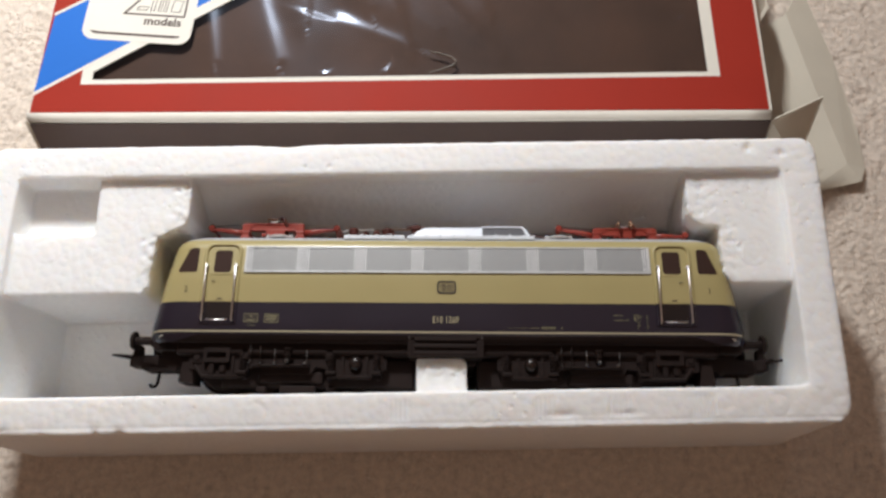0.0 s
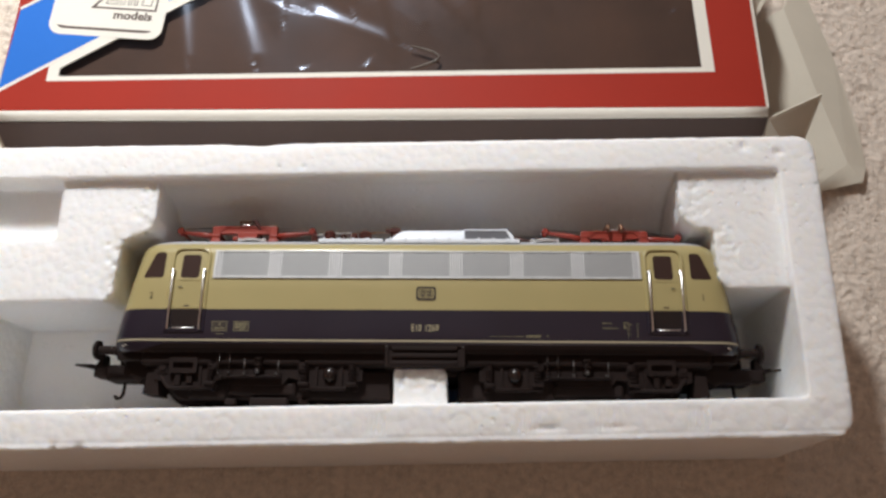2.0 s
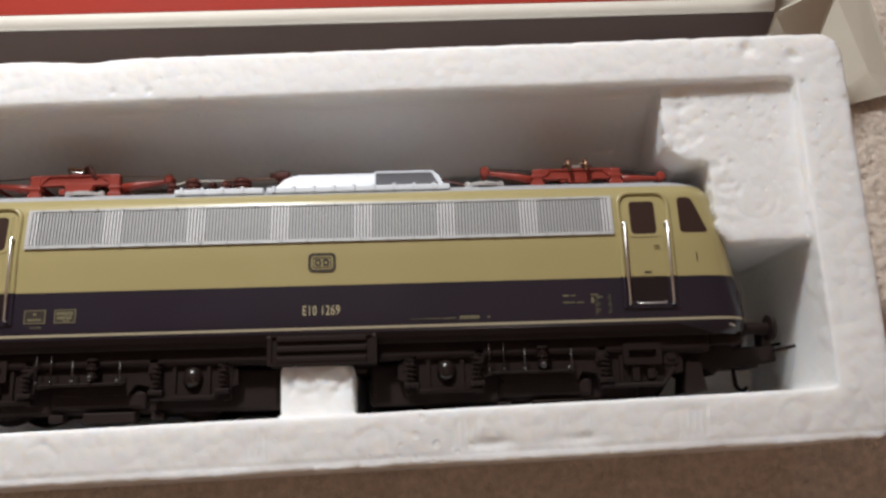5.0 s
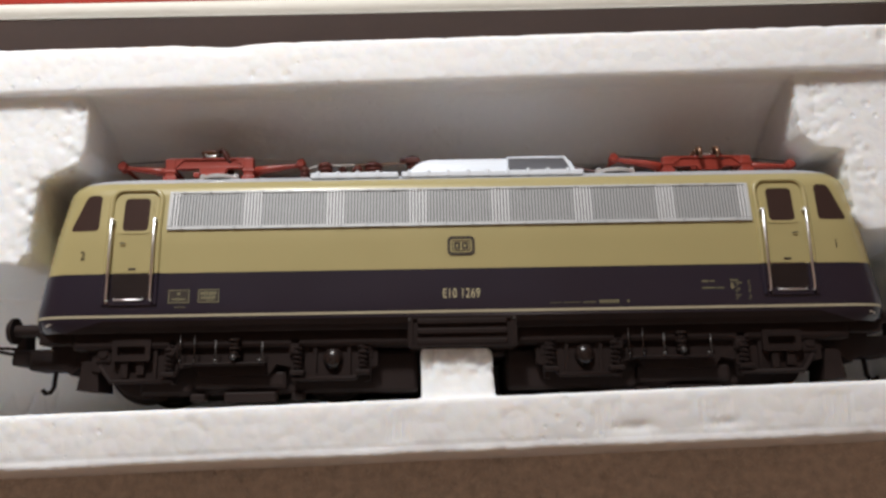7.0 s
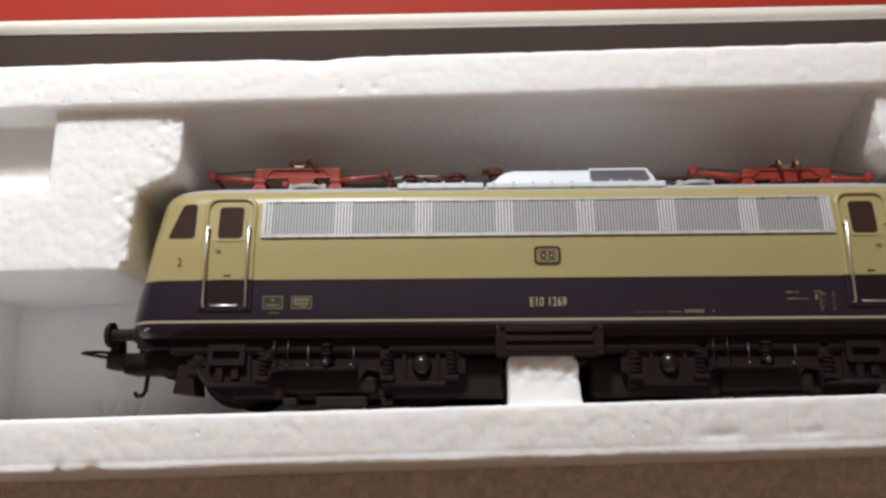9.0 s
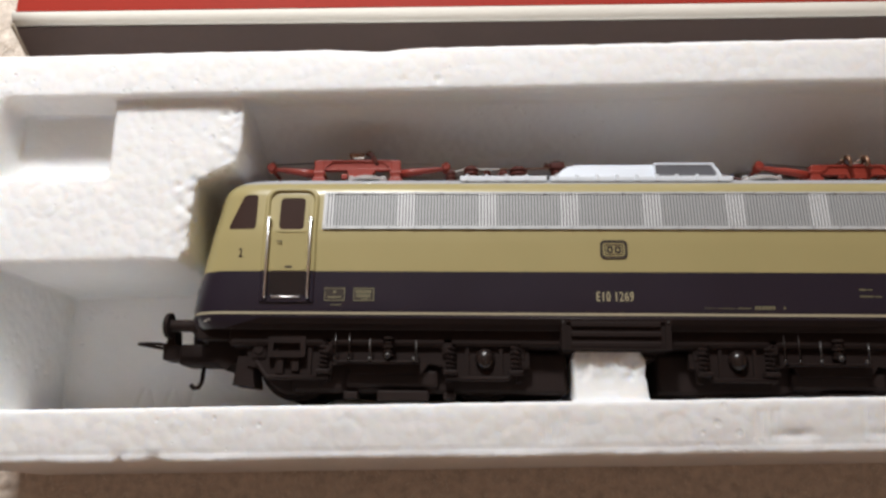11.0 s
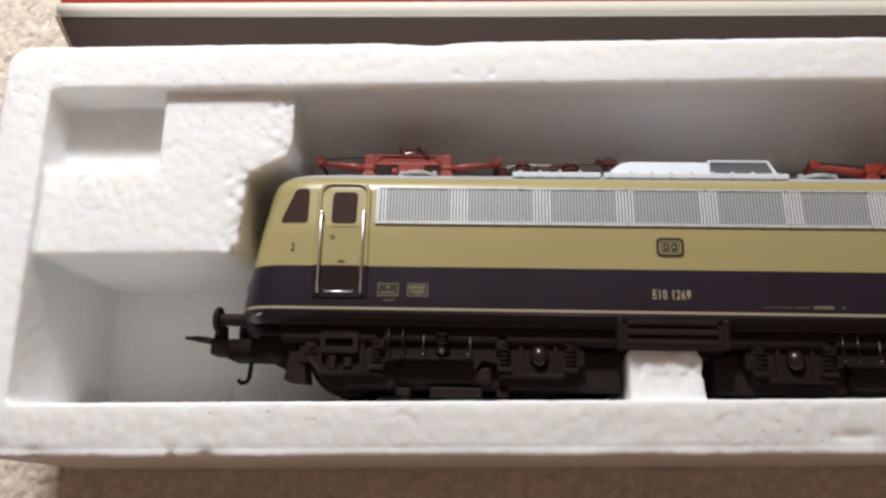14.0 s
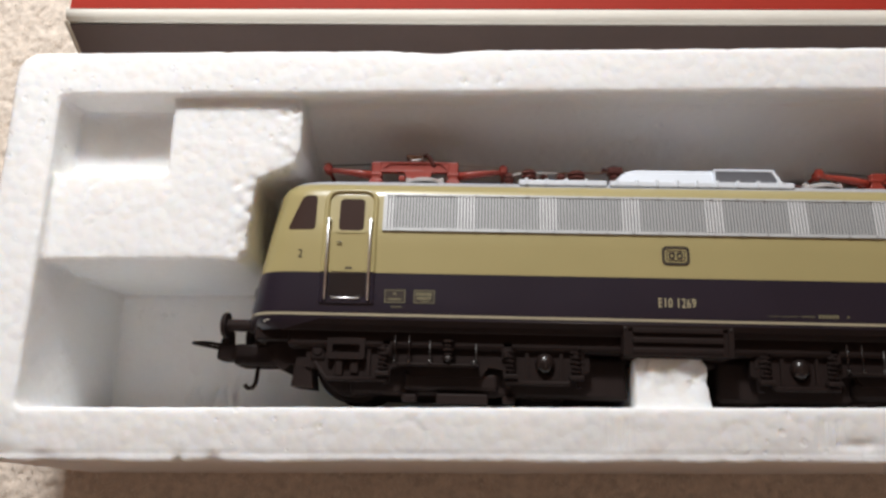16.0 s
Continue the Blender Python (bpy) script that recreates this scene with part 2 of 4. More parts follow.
def prism(bm, outline, z0, z1):
    """An upright prism on an outline of (x, y); z1 may be a function of (x, y)."""
    top = z1 if callable(z1) else (lambda x, y: z1)
    bot = z0 if callable(z0) else (lambda x, y: z0)
    lo = [bm.verts.new((x, y, bot(x, y))) for x, y in outline]
    hi = [bm.verts.new((x, y, top(x, y))) for x, y in outline]
    n = len(outline)
    for k in range(n):
        bm.faces.new((lo[k], lo[(k + 1) % n], hi[(k + 1) % n], hi[k]))
    ends = [bm.faces.new(hi), bm.faces.new(lo)]
    for f in ends:
        f.normal_update()
    bmesh.ops.triangulate(bm, faces=ends)


def ring(bm, outer, inner, z0, z1):
    """A flat frame between two outlines with as many corners."""
    top = z1 if callable(z1) else (lambda x, y: z1)
    bot = z0 if callable(z0) else (lambda x, y: z0)
    vs = [[bm.verts.new((x, y, f(x, y))) for x, y in o] for o, f in ((outer, bot), (outer, top), (inner, top), (inner, bot))]
    n = len(outer)
    for a, b in ((0, 1), (1, 2), (2, 3), (3, 0)):
        for k in range(n):
            bm.faces.new((vs[a][k], vs[a][(k + 1) % n], vs[b][(k + 1) % n], vs[b][k]))


def round_rect(x0, x1, y0, y1, r, seg=5):
    out = []
    for cx, cy, a0 in ((x1 - r, y1 - r, 0), (x0 + r, y1 - r, 90), (x0 + r, y0 + r, 180), (x1 - r, y0 + r, 270)):
        for k in range(seg + 1):
            a = radians(a0 + 90 * k / seg)
            out.append((cx + r * math.cos(a), cy + r * math.sin(a)))
    return out


def round_poly(pts, r, seg=4):
    """A polygon with rounded corners."""
    out = []
    n = len(pts)
    for k in range(n):
        p, q, s = Vector(pts[k - 1]), Vector(pts[k]), Vector(pts[(k + 1) % n])
        a, b = (p - q), (s - q)
        d = min(r, a.length * 0.45, b.length * 0.45)
        a, b = q + a.normalized() * d, q + b.normalized() * d
        for i in range(seg + 1):
            f = i / seg
            m = a.lerp(q, f).lerp(q.lerp(b, f), f)
            out.append((m.x, m.y))
    return out


def letters(name, words, size, material, parent, where, depth=0.06, label="", squeeze=1.0, bold=0.0, space=1.0):
    """Raised print in the built-in font, centred at where (millimetres)."""
    cu = bpy.data.curves.new(name, "FONT")
    cu.body, cu.size, cu.align_x, cu.align_y, cu.extrude = words, size * MM, "CENTER", "CENTER", depth * MM
    cu.resolution_u, cu.offset, cu.space_character = 3, bold * MM, space
    tmp = new(name, cu)
    me = bpy.data.meshes.new_from_object(tmp.evaluated_get(bpy.context.evaluated_depsgraph_get()))
    bpy.data.objects.remove(tmp)
    bpy.data.curves.remove(cu)
    me.name = name
    for v in me.vertices:
        v.co.x *= squeeze
    me.materials.clear()
    me.materials.append(material)
    ob = new(name, me)
    ob.parent = parent
    ob.location = [c * MM for c in where]
    if label:
        ob["label"] = label
    return ob


# ---- the room: carpeted floor, with unseen plain walls and ceiling added to bounce light ----
RX0, RX1, RY0, RY1, RZ = -2.3, 1.9, -1.9, 2.3, 2.4


def slab(name, x0, x1, y0, y1, z0, z1, material, label):
    bm = bmesh.new()
    box(bm, x0 * 1000, x1 * 1000, y0 * 1000, y1 * 1000, z0 * 1000, z1 * 1000)
    return tagged(part(name, bm, material), label, name.split("_")[0], kind="structure")


floor = slab("floor", RX0, RX1, RY0, RY1, -0.05, -0.001, BACKING, "beige carpeted floor under the box and foam tray")
slab("wall_north", RX0, RX1, RY1, RY1 + 0.1, -0.05, RZ, WALL, "unseen plain wall added to bounce light")
slab("wall_south", RX0, RX1, RY0 - 0.1, RY0, -0.05, RZ, WALL, "unseen plain wall added to bounce light")
slab("wall_east", RX1, RX1 + 0.1, RY0 - 0.1, RY1 + 0.1, -0.05, RZ, WALL, "unseen plain wall added to bounce light")
slab("wall_west", RX0 - 0.1, RX0, RY0 - 0.1, RY1 + 0.1, -0.05, RZ, WALL, "unseen plain wall added to bounce light")
slab("ceiling", RX0 - 0.1, RX1 + 0.1, RY0 - 0.1, RY1 + 0.1, RZ, RZ + 0.1, WALL, "unseen plain ceiling added to bounce light")


def lumps(p, cell, rng):
    """Smooth random relief over points, one lump about each cell."""
    q = (p - p.min(0)) / cell
    ip = np.floor(q).astype(int)
    fp = q - ip
    fp = fp * fp * (3 - 2 * fp)
    grid = rng.normal(0, 1, ip.max(0) + 2)
    out = np.zeros(len(p))
    for corner in np.ndindex(*(2,) * p.shape[1]):
        w8 = np.ones(len(p))
        for k, c in enumerate(corner):
            w8 *= fp[:, k] if c else 1 - fp[:, k]
        out += w8 * grid[tuple(ip[:, k] + c for k, c in enumerate(corner))]
    return out


def mesh_from(name, verts, faces, material):
    me = bpy.data.meshes.new(name)
    me.vertices.add(len(verts))
    me.vertices.foreach_set("co", (verts * MM).ravel())
    me.loops.add(faces.size)
    me.loops.foreach_set("vertex_index", faces.ravel().astype(np.int32))
    me.polygons.add(len(faces))
    me.polygons.foreach_set("loop_start", np.arange(0, faces.size, 4, dtype=np.int32))
    me.update(calc_edges=True)
    me.materials.append(material)
    return me


def carpet_pile():
    """Plush pile: a dense bed of curly tufts with loose fibres standing out of it, pressed flat under tray and box."""
    rng = np.random.default_rng(5)

    def pressed(c, m):
        tray = np.maximum(np.maximum(-139 + m - c[:, 0], c[:, 0] - 112 + m), np.maximum(30 + m - c[:, 1] - 0.0165 * c[:, 0] * -1, c[:, 1] - 115 + m))
        carton = np.maximum(np.maximum(-140 + m - c[:, 0], c[:, 0] - 107 + m), np.maximum(123 + m - c[:, 1], c[:, 1] - 214 + m))
        return np.clip(-np.minimum(tray, carton) / 3.0, 0, 1)

    def bed(c):
        warp = np.stack([lumps(c, 4.0, np.random.default_rng(11)), lumps(c, 4.0, np.random.default_rng(12))], 1)
        w = c + 1.1 * warp
        h = 0.8 - 0.75 * np.abs(lumps(w * [0.8, 1.2], 1.9, np.random.default_rng(13))) + 0.42 * lumps(w, 1.1, np.random.default_rng(14)) + 0.25 * lumps(c, 9.0, np.random.default_rng(15)) + 0.6 * lumps(w, 4.4, np.random.default_rng(16))
        return 0.28 * h

    step = 0.6
    xs, ys = np.arange(-210, 215, step), np.arange(-20, 232, step)
    gx, gy = np.meshgrid(xs, ys)
    c = np.stack([gx.ravel(), gy.ravel()], 1)
    z = bed(c) + 0.12 * lumps(c, 0.75, rng)
    z = np.clip(z, -1.3, 1.6) * (1 - pressed(c, 0)) - 0.9 * pressed(c, 0)
    nx, ny = len(xs), len(ys)
    i0 = (np.arange(ny - 1)[:, None] * nx + np.arange(nx - 1)[None]).ravel()
    me = mesh_from("carpet_pile", np.column_stack([c + rng.normal(0, 0.12, c.shape), z]), np.stack([i0, i0 + 1, i0 + nx + 1, i0 + nx], 1), BED)
    me.polygons.foreach_set("use_smooth", np.ones(len(me.polygons), dtype=bool))
    carpet = tagged(new("carpet_pile", me), "plush beige carpet pile with curly tufts", "carpet", kind="stuff")
    # loose fibres
    n = 95000
    root = np.stack([rng.uniform(-205, 205, n), rng.uniform(-18, 228, n)], 1)
    root = root[pressed(root, -2) <= 0]
    n = len(root)
    h0 = bed(root)
    tip = root + rng.normal(0, 0.75, (n, 2))
    bend = rng.normal(0, 0.35, (n, 2))
    ang = rng.uniform(0, math.tau, n)
    wide = np.stack([np.cos(ang), np.sin(ang)], 1) * rng.uniform(0.10, 0.2, (n, 1))
    tall = rng.uniform(0.25, 0.75, n)
    lv = []
    for f in (0.0, 0.5, 1.0):
        p = root + (tip - root) * f * f + bend * math.sin(f * math.pi)
        for sgn in (-1, 1):
            lv.append(np.column_stack([p + sgn * wide * (1 - 0.5 * f), h0 - 0.2 + tall * f]))
    quads = np.array([[0, 1, 3, 2], [2, 3, 5, 4]])
    faces = (np.arange(n)[:, None, None] * 6 + quads[None]).reshape(-1, 4)
    fuzz = new("fibres", mesh_from("fibres", np.stack(lv, 1).reshape(-1, 3), faces, PILE))
    fuzz.parent = carpet
    fuzz["kind"] = "stuff"
    return carpet


carpet_pile()


# ---- foam tray ----
def foam_tray():
    """One foam moulding: drafted outside, deep well, stepped ledges, a pocket, and a post that props the engine."""
    bm = bmesh.new()
    rim, base = 49.0, 8.0
    top = round_rect(-141, 114, 28.5, 115, 5)
    low = round_rect(-142, 115.4, 25.6, 118, 7)
    inn = round_rect(-130.6, 103, 38.5, 105, 1.5)
    inl = round_rect(-129.2, 102, 39.2, 104.2, 1.5)
    n = len(top)
    rings_ = [[bm.verts.new((x, y, z)) for x, y in o] for o, z in ((low, 0.0), (top, rim), (inn, rim), (inl, base))]
    for a, b in zip(rings_, rings_[1:]):
        for k in range(n):
            bm.faces.new((a[k], a[(k + 1) % n], b[(k + 1) % n], b[k]))
    bm.faces.new(rings_[0])
    bm.faces.new(rings_[3])
    led = 46.5

    def about(pts, cx, cy, f=0.991):
        return [(cx + (x - cx) * f, cy + (y - cy) * f) for x, y in pts]

    prism(bm, round_poly(about([(-134, 69.3), (-90, 69.3), (-88, 71), (-87, 87), (-83.5, 88.4), (-78.9, 90.4), (-77.7, 94), (-78, 110), (-106.5, 110), (-106.5, 88.2), (-134, 88.2)], -30, 26), 0.8), 4, led)
    box(bm, -134, -105, 87, 110, 4, 39.0)
    # the well's far side curves in towards its floor
    curve = [(108, 4), (108, 44), (104.4, 42), (102.6, 36), (100.4, 31), (97.6, 26.5), (94, 22.5), (93.8, 4)]
    ends = [[bm.verts.new((x, y, z)) for y, z in curve] for x in (-80, 77)]
    for k in range(len(curve)):
        bm.faces.new((ends[0][k - 1], ends[0][k], ends[1][k], ends[1][k - 1]))
    bm.faces.new(ends[0])
    bm.faces.new(ends[1])
    prism(bm, round_poly(about([(108, 70), (86, 70), (84, 73), (84, 88), (79, 88.3), (75.5, 91.5), (75, 94), (75, 110), (108, 110)], 15, 26), 0.8), 4, led)
    prism(bm, round_poly([(-7, 33), (-7.1, 48.0), (-6.3, 49.3), (-4, 49.7), (4.6, 49.6), (6.7, 49.0), (7.5, 47.6), (7.8, 33)], 0.7), 4, 45.0)
    bmesh.ops.recalc_face_normals(bm, faces=bm.faces)
    ob = part("foam_tray", bm, FOAM)
    re = ob.modifiers.new("remesh", "REMESH")
    re.mode, re.voxel_size = "VOXEL", 0.00045
    sm = ob.modifiers.new("smooth", "SMOOTH")
    sm.factor, sm.iterations = 0.4, 1
    me = bpy.data.meshes.new_from_object(ob.evaluated_get(bpy.context.evaluated_depsgraph_get()))
    ob.modifiers.clear()
    ob.data = me
    me.name = "foam_tray"
    co = np.empty(len(me.vertices) * 3)
    nor = np.empty(len(me.vertices) * 3)
    me.vertices.foreach_get("co", co)
    me.vertices.foreach_get("normal", nor)
    co, nor = co.reshape(-1, 3) / MM, nor.reshape(-1, 3)
    # knocks and crumbled spots: place, reach, depth
    rng = np.random.default_rng(3)
    knocks = [((34.5, 31.5, 49), (3.0, 0.8, 2), 0.8), ((52, 31.6, 49), (3.2, 0.6, 2), 0.5), ((103.5, 110, 49), (1.2, 1.0, 2), 0.9), ((94, 112, 49), (1.4, 1.5, 2), 1.0),
              ((-48, 114.8, 49), (6, 1.6, 3), 0.7), ((-34.5, 107.4, 49), (0.7, 0.7, 1), 0.6), ((-42, 107.5, 49), (0.7, 0.6, 1), 0.5), ((-90, 28.6, 49), (2, 0.7, 2), 0.7),
              ((-97, 28.6, 49), (0.8, 0.8, 3), 0.9), ((-134, 29, 49), (4, 2, 3), 0.9), ((-124, 29, 49), (2, 1, 3), 0.6)]
    for _ in range(40):
        knocks.append(((76 + abs(rng.normal(0, 3)), rng.uniform(90, 104), 46.5), (0.6, 0.6, 1), rng.uniform(0.1, 0.45)))
        knocks.append(((-78.5 - abs(rng.normal(0, 2)), rng.uniform(90, 104), 46.5), (0.7, 0.7, 1.2), rng.uniform(-0.3, 0.6)))
        knocks.append(((-87 - abs(rng.normal(0, 2)), rng.uniform(69, 88), 46.5), (0.7, 0.7, 1.2), rng.uniform(-0.3, 0.6)))
        knocks.append(((84.5 + abs(rng.normal(0, 2)), rng.uniform(70, 89), 46.5), (0.7, 0.7, 1.2), rng.uniform(-0.3, 0.55)))
        knocks.append(((rng.uniform(-6.5, 7.5), rng.uniform(43, 50), 45), (0.7, 0.7, 1.5), rng.uniform(-0.25, 0.5)))
    for _ in range(60):
        knocks.append(((rng.uniform(-125, -80), rng.uniform(70, 86), 46.5), (0.5, 0.5, 1), rng.uniform(0.0, 0.22)))
        knocks.append(((rng.uniform(-105, -80), rng.uniform(88, 104), 46.5), (0.5, 0.5, 1), rng.uniform(-0.12, 0.22)))
        knocks.append(((rng.uniform(84, 102), rng.uniform(71, 104), 46.5), (0.45, 0.45, 1), rng.uniform(-0.3, 0.35)))
        knocks.append(((rng.uniform(-135, 110), rng.uniform(29, 38), 49), (0.5, 0.5, 1), rng.uniform(-0.1, 0.15)))
        knocks.append(((rng.uniform(-135, 110), rng.uniform(105, 114), 49), (0.5, 0.5, 1), rng.uniform(-0.1, 0.15)))
        knocks.append(((rng.uniform(104, 114), rng.uniform(30, 114), 49), (0.5, 0.5, 1), rng.uniform(-0.2, 0.3)))
        knocks.append(((rng.uniform(-130, 110), rng.choice([28.5, 115.0]), 49), (0.9, 0.6, 1.2), rng.uniform(0.0, 0.18)))
    edges = [(((-90, 68.9), (-87.3, 71)), 30), (((-87.3, 71), (-86.4, 86.5)), 60), (((-86.4, 86.5), (-78.6, 90)), 40), (((-78.6, 90), (-77.5, 104)), 50), (((-129, 68.9), (-90, 68.9)), 40),
             (((85.4, 69.6), (83.4, 73)), 20), (((83.4, 73), (83.4, 87.4)), 50), (((83.4, 87.4), (75, 91)), 30), (((75, 91), (74.5, 104)), 40), (((-6.5, 48.6), (7, 48.6)), 40)]
    for ((ax, ay), (bx_, by_)), n in edges:
        for _ in range(n):
            f, r = rng.uniform(), rng.uniform(0.32, 0.7)
            lev = 46.5 if abs(ax) > 20 else 45.0
            knocks.append(((ax + (bx_ - ax) * f + rng.normal(0, 0.4), ay + (by_ - ay) * f + rng.normal(0, 0.4), lev - rng.uniform(0, 2.5)), (r, r, r * 1.2), rng.uniform(-0.4, 0.5)))
    for _ in range(70):
        r = rng.uniform(0.5, 1.1)
        knocks.append(((rng.uniform(-6.8, 7.4), rng.uniform(43, 50), 45), (r, r, 1.5), rng.uniform(-0.3, 0.55)))
    for (kx, ky, kz), (rx, ry, rz), d in knocks:
        q = ((co[:, 0] - kx) / rx) ** 2 + ((co[:, 1] - ky) / ry) ** 2 + ((co[:, 2] - kz) / rz) ** 2
        near = q < 9
        co[near] -= nor[near] * (d * np.exp(-q[near]))[:, None]
    # moulding marks: ejector rings, short ribs on the near rim, scratches on the floor
    def groove(dist, zlo, zhi, width, depth):
        on = (np.abs(dist) < 3 * width) & (co[:, 2] > zlo) & (co[:, 2] < zhi)
        co[on, 2] -= depth * np.exp(-(dist[on] / width) ** 2)
    for rx, ry, rr, zl, zh in ((-119.2, 82.4, 4.1, 45, 47.8), (11.5, 32.4, 3.2, 47.5, 50), (-52, 32.8, 3.2, 47.5, 50), (94, 33.2, 3.0, 47.5, 50), (92.5, 78.6, 4.3, 45, 47.8)):
        groove(np.hypot(co[:, 0] - rx, co[:, 1] - ry) - rr, zl, zh, 0.4, 0.17)
    for base_x in (-14, 26.5, 47.5, 71):
        for k in range(5):
            far = np.hypot(co[:, 0] - base_x - 1.3 * k, np.maximum(np.abs(co[:, 1] - 33.5) - 2.6, 0))
            groove(far, 47.5, 50, 0.32, 0.3)
    for k, (sx, lean) in enumerate(((-110, 0.3), (-106.5, -0.3), (-103, 0.35), (-100, -0.2), (-97, 0.2))):
        far = np.hypot(co[:, 0] - sx - lean * (co[:, 1] - 43), np.maximum(np.abs(co[:, 1] - 43.5) - 2.2, 0))
        groove(far, 6, 10.5, 0.4, 0.6)
    # thin broken flash along the near top edge
    lip = (co[:, 1] < 30.2) & (co[:, 2] > 47.8)
    lx = co[lip, 0]
    rag = np.clip(0.75 + 0.35 * np.sin(lx / 6.3 + 2 * np.sin(lx / 15.0)) + 0.15 * np.sin(lx * 1.3 + 3 * np.sin(lx / 3.0)), 0.2, 1.2)
    edge = np.clip((29.5 - co[lip, 1]) / 0.5, 0, 1)
    co[lip, 2] += 0.5 * rag * edge - 0.3 * np.exp(-((co[lip, 1] - 29.75) / 0.28) ** 2)
    co[lip, 1] -= 0.3 * rag * edge
    # pressed beads: uneven relief about two millimetres across
    co += nor * (0.02 * lumps(co, 2.3, rng) + 0.022 * lumps(co, 1.1, rng))[:, None]
    # slow unevenness of the moulding
    x, y, z = co.T
    wave = 0.035 * np.sin(x / 9.0 + 2 * np.sin(y / 14.0)) * np.sin(y / 7.0 + z / 8.0) + 0.03 * np.sin(x / 3.1 + y / 4.3) * np.sin(x / 4.7 - z / 2.9 + 1)
    co += nor * wave[:, None]
    s = np.clip((co[:, 1] - 38) / 67, -0.2, 1.2)
    co[:, 1] += co[:, 0] * (0.0165 * (1 - s) + 0.0090 * s)
    # the near rim slopes outwards a little
    co[:, 2] -= 0.085 * np.clip(38.5 - (co[:, 1] - 0.0165 * co[:, 0]), 0, 12) * np.clip((co[:, 2] - 20) / 29, 0, 1)
    me.vertices.foreach_set("co", (co * MM).ravel())
    me.update()
    for p in me.polygons:
        p.use_smooth = True
    return tagged(ob, "white moulded polystyrene foam tray holding the model locomotive", "foam tray")


foam_tray()


# ---- carton: opened, squashed a little, window side up ----
TOP = 31.5


def sheet(bm, corners, thick=0.5):
    """A card sheet over four or more corners, given thickness."""
    vs = [bm.verts.new(c) for c in corners]
    f = bm.faces.new(vs)
    f.normal_update()
    nrm = f.normal.copy()
    lo = [bm.verts.new(Vector(c) - nrm * thick) for c in corners]
    n = len(vs)
    for k in range(n):
        bm.faces.new((vs[k], vs[(k + 1) % n], lo[(k + 1) % n], lo[k]))
    bm.faces.new(lo[::-1])


def carton():
    root = tagged(new("display_box"), "open red and white card model box with clear window", "box")
    ymax = 224.0
    # the window runs along the slanted blue band at its left end
    hole = [(-121.5, 148.0), (90.0, 149.0), (88.0, 211), (-25.0, 211), (-121.3, 151.2)]
    rim_ = [(-125.3, 146.2), (94.0, 147.3), (92.0, 214.5), (-26.0, 214.5), (-125.1, 153.2)]
    outer = [(-141.3, 135.6), (109.0, 134.6), (107.0, ymax), (-137.0, ymax), (-139.5, 170)]
    bm = bmesh.new()
    ring(bm, outer, rim_, TOP - 0.6, TOP)
    part("top_panel", bm, CARD_RED, root, "glossy red printed card")
    bm = bmesh.new()
    ring(bm, rim_, hole, TOP - 0.6, TOP + 0.02)
    part("window_border", bm, CARD_WHITE, root, "white printed border")
    # white rolled near edge and right edge
    bm = bmesh.new()
    prof = [(136.0, TOP - 0.12), (133.6, TOP - 0.14), (132.6, TOP - 0.45), (132.0, TOP - 1.1), (131.7, TOP - 2.2), (132.4, TOP - 2.2), (133.0, TOP - 0.9), (136.0, TOP - 0.7)]
    cols = []
    for k in range(31):
        x = -142.3 + 251.9 * k / 30
        bow = -1.0 * (x + 142) / 252 + 0.9 - 0.35 * math.sin((x + 142) / 252 * math.pi)
        cols.append([bm.verts.new((x, y + bow * (1 if y < 135 else 0), z)) for y, z in prof])
    for p, q in zip(cols, cols[1:]):
        for k in range(8):
            bm.faces.new((p[k], p[(k + 1) % 8], q[(k + 1) % 8], q[k]))
    bm.faces.new(cols[0])
    bm.faces.new(cols[-1])
    part("near_edge", bm, CARD_WHITE, root, "white folded card edge", smooth=True)
    bm = bmesh.new()
    sheet(bm, [(109.0, 134.5, TOP - 0.02), (110.0, 134.4, TOP - 0.2), (108.0, ymax, TOP - 0.2), (107.0, ymax, TOP - 0.02)], 0.5)
    part("side_edge", bm, CARD_WHITE, root, "white card edge")
    # front side leans out at its foot
    bm = bmesh.new()
    sheet(bm, [(-142.0, 132.0, TOP - 1.8), (-143.5, 120.8, 0.4), (112.0, 121.0, 0.4), (109.8, 131.3, TOP - 1.8)], 0.5)
    part("front_panel", bm, CARD_BROWN, root, "dark brown printed card")
    bm = bmesh.new()
    tube(bm, [(-142.1, 132.4, TOP - 0.8), (-142.9, 126.5, TOP * 0.5), (-143.6, 120.7, 0.5)], [0.55, 0.4, 0.5], 8)
    part("corner_fold", bm, CARD_FOLD, root, "worn pale fold at the box's corner", smooth=True)
    bm = bmesh.new()
    sheet(bm, [(-138.0, ymax, TOP - 0.6), (108.0, ymax, TOP - 0.6), (108.0, ymax - 8, 0.4), (-139.0, ymax - 8, 0.4)], 0.5)
    part("back_panel", bm, CARD_BROWN, root)
    bm = bmesh.new()
    sheet(bm, [(-143, 122, 0.5), (-139, ymax - 8, 0.5), (108, ymax - 8, 0.5), (112, 122, 0.5)], 0.4)
    part("bottom_panel", bm, CARD_BROWN, root)
    bm = bmesh.new()
    sheet(bm, [(-141.6, 134.0, TOP - 0.7), (-138.0, ymax, TOP - 0.7), (-139.0, ymax - 8, 0.6), (-143.0, 122, 0.6)], 0.5)
    part("end_panel", bm, CARD_WHITE, root)
    # added sheet close under the film, in place of the hollow box's dim inside
    bm = bmesh.new()
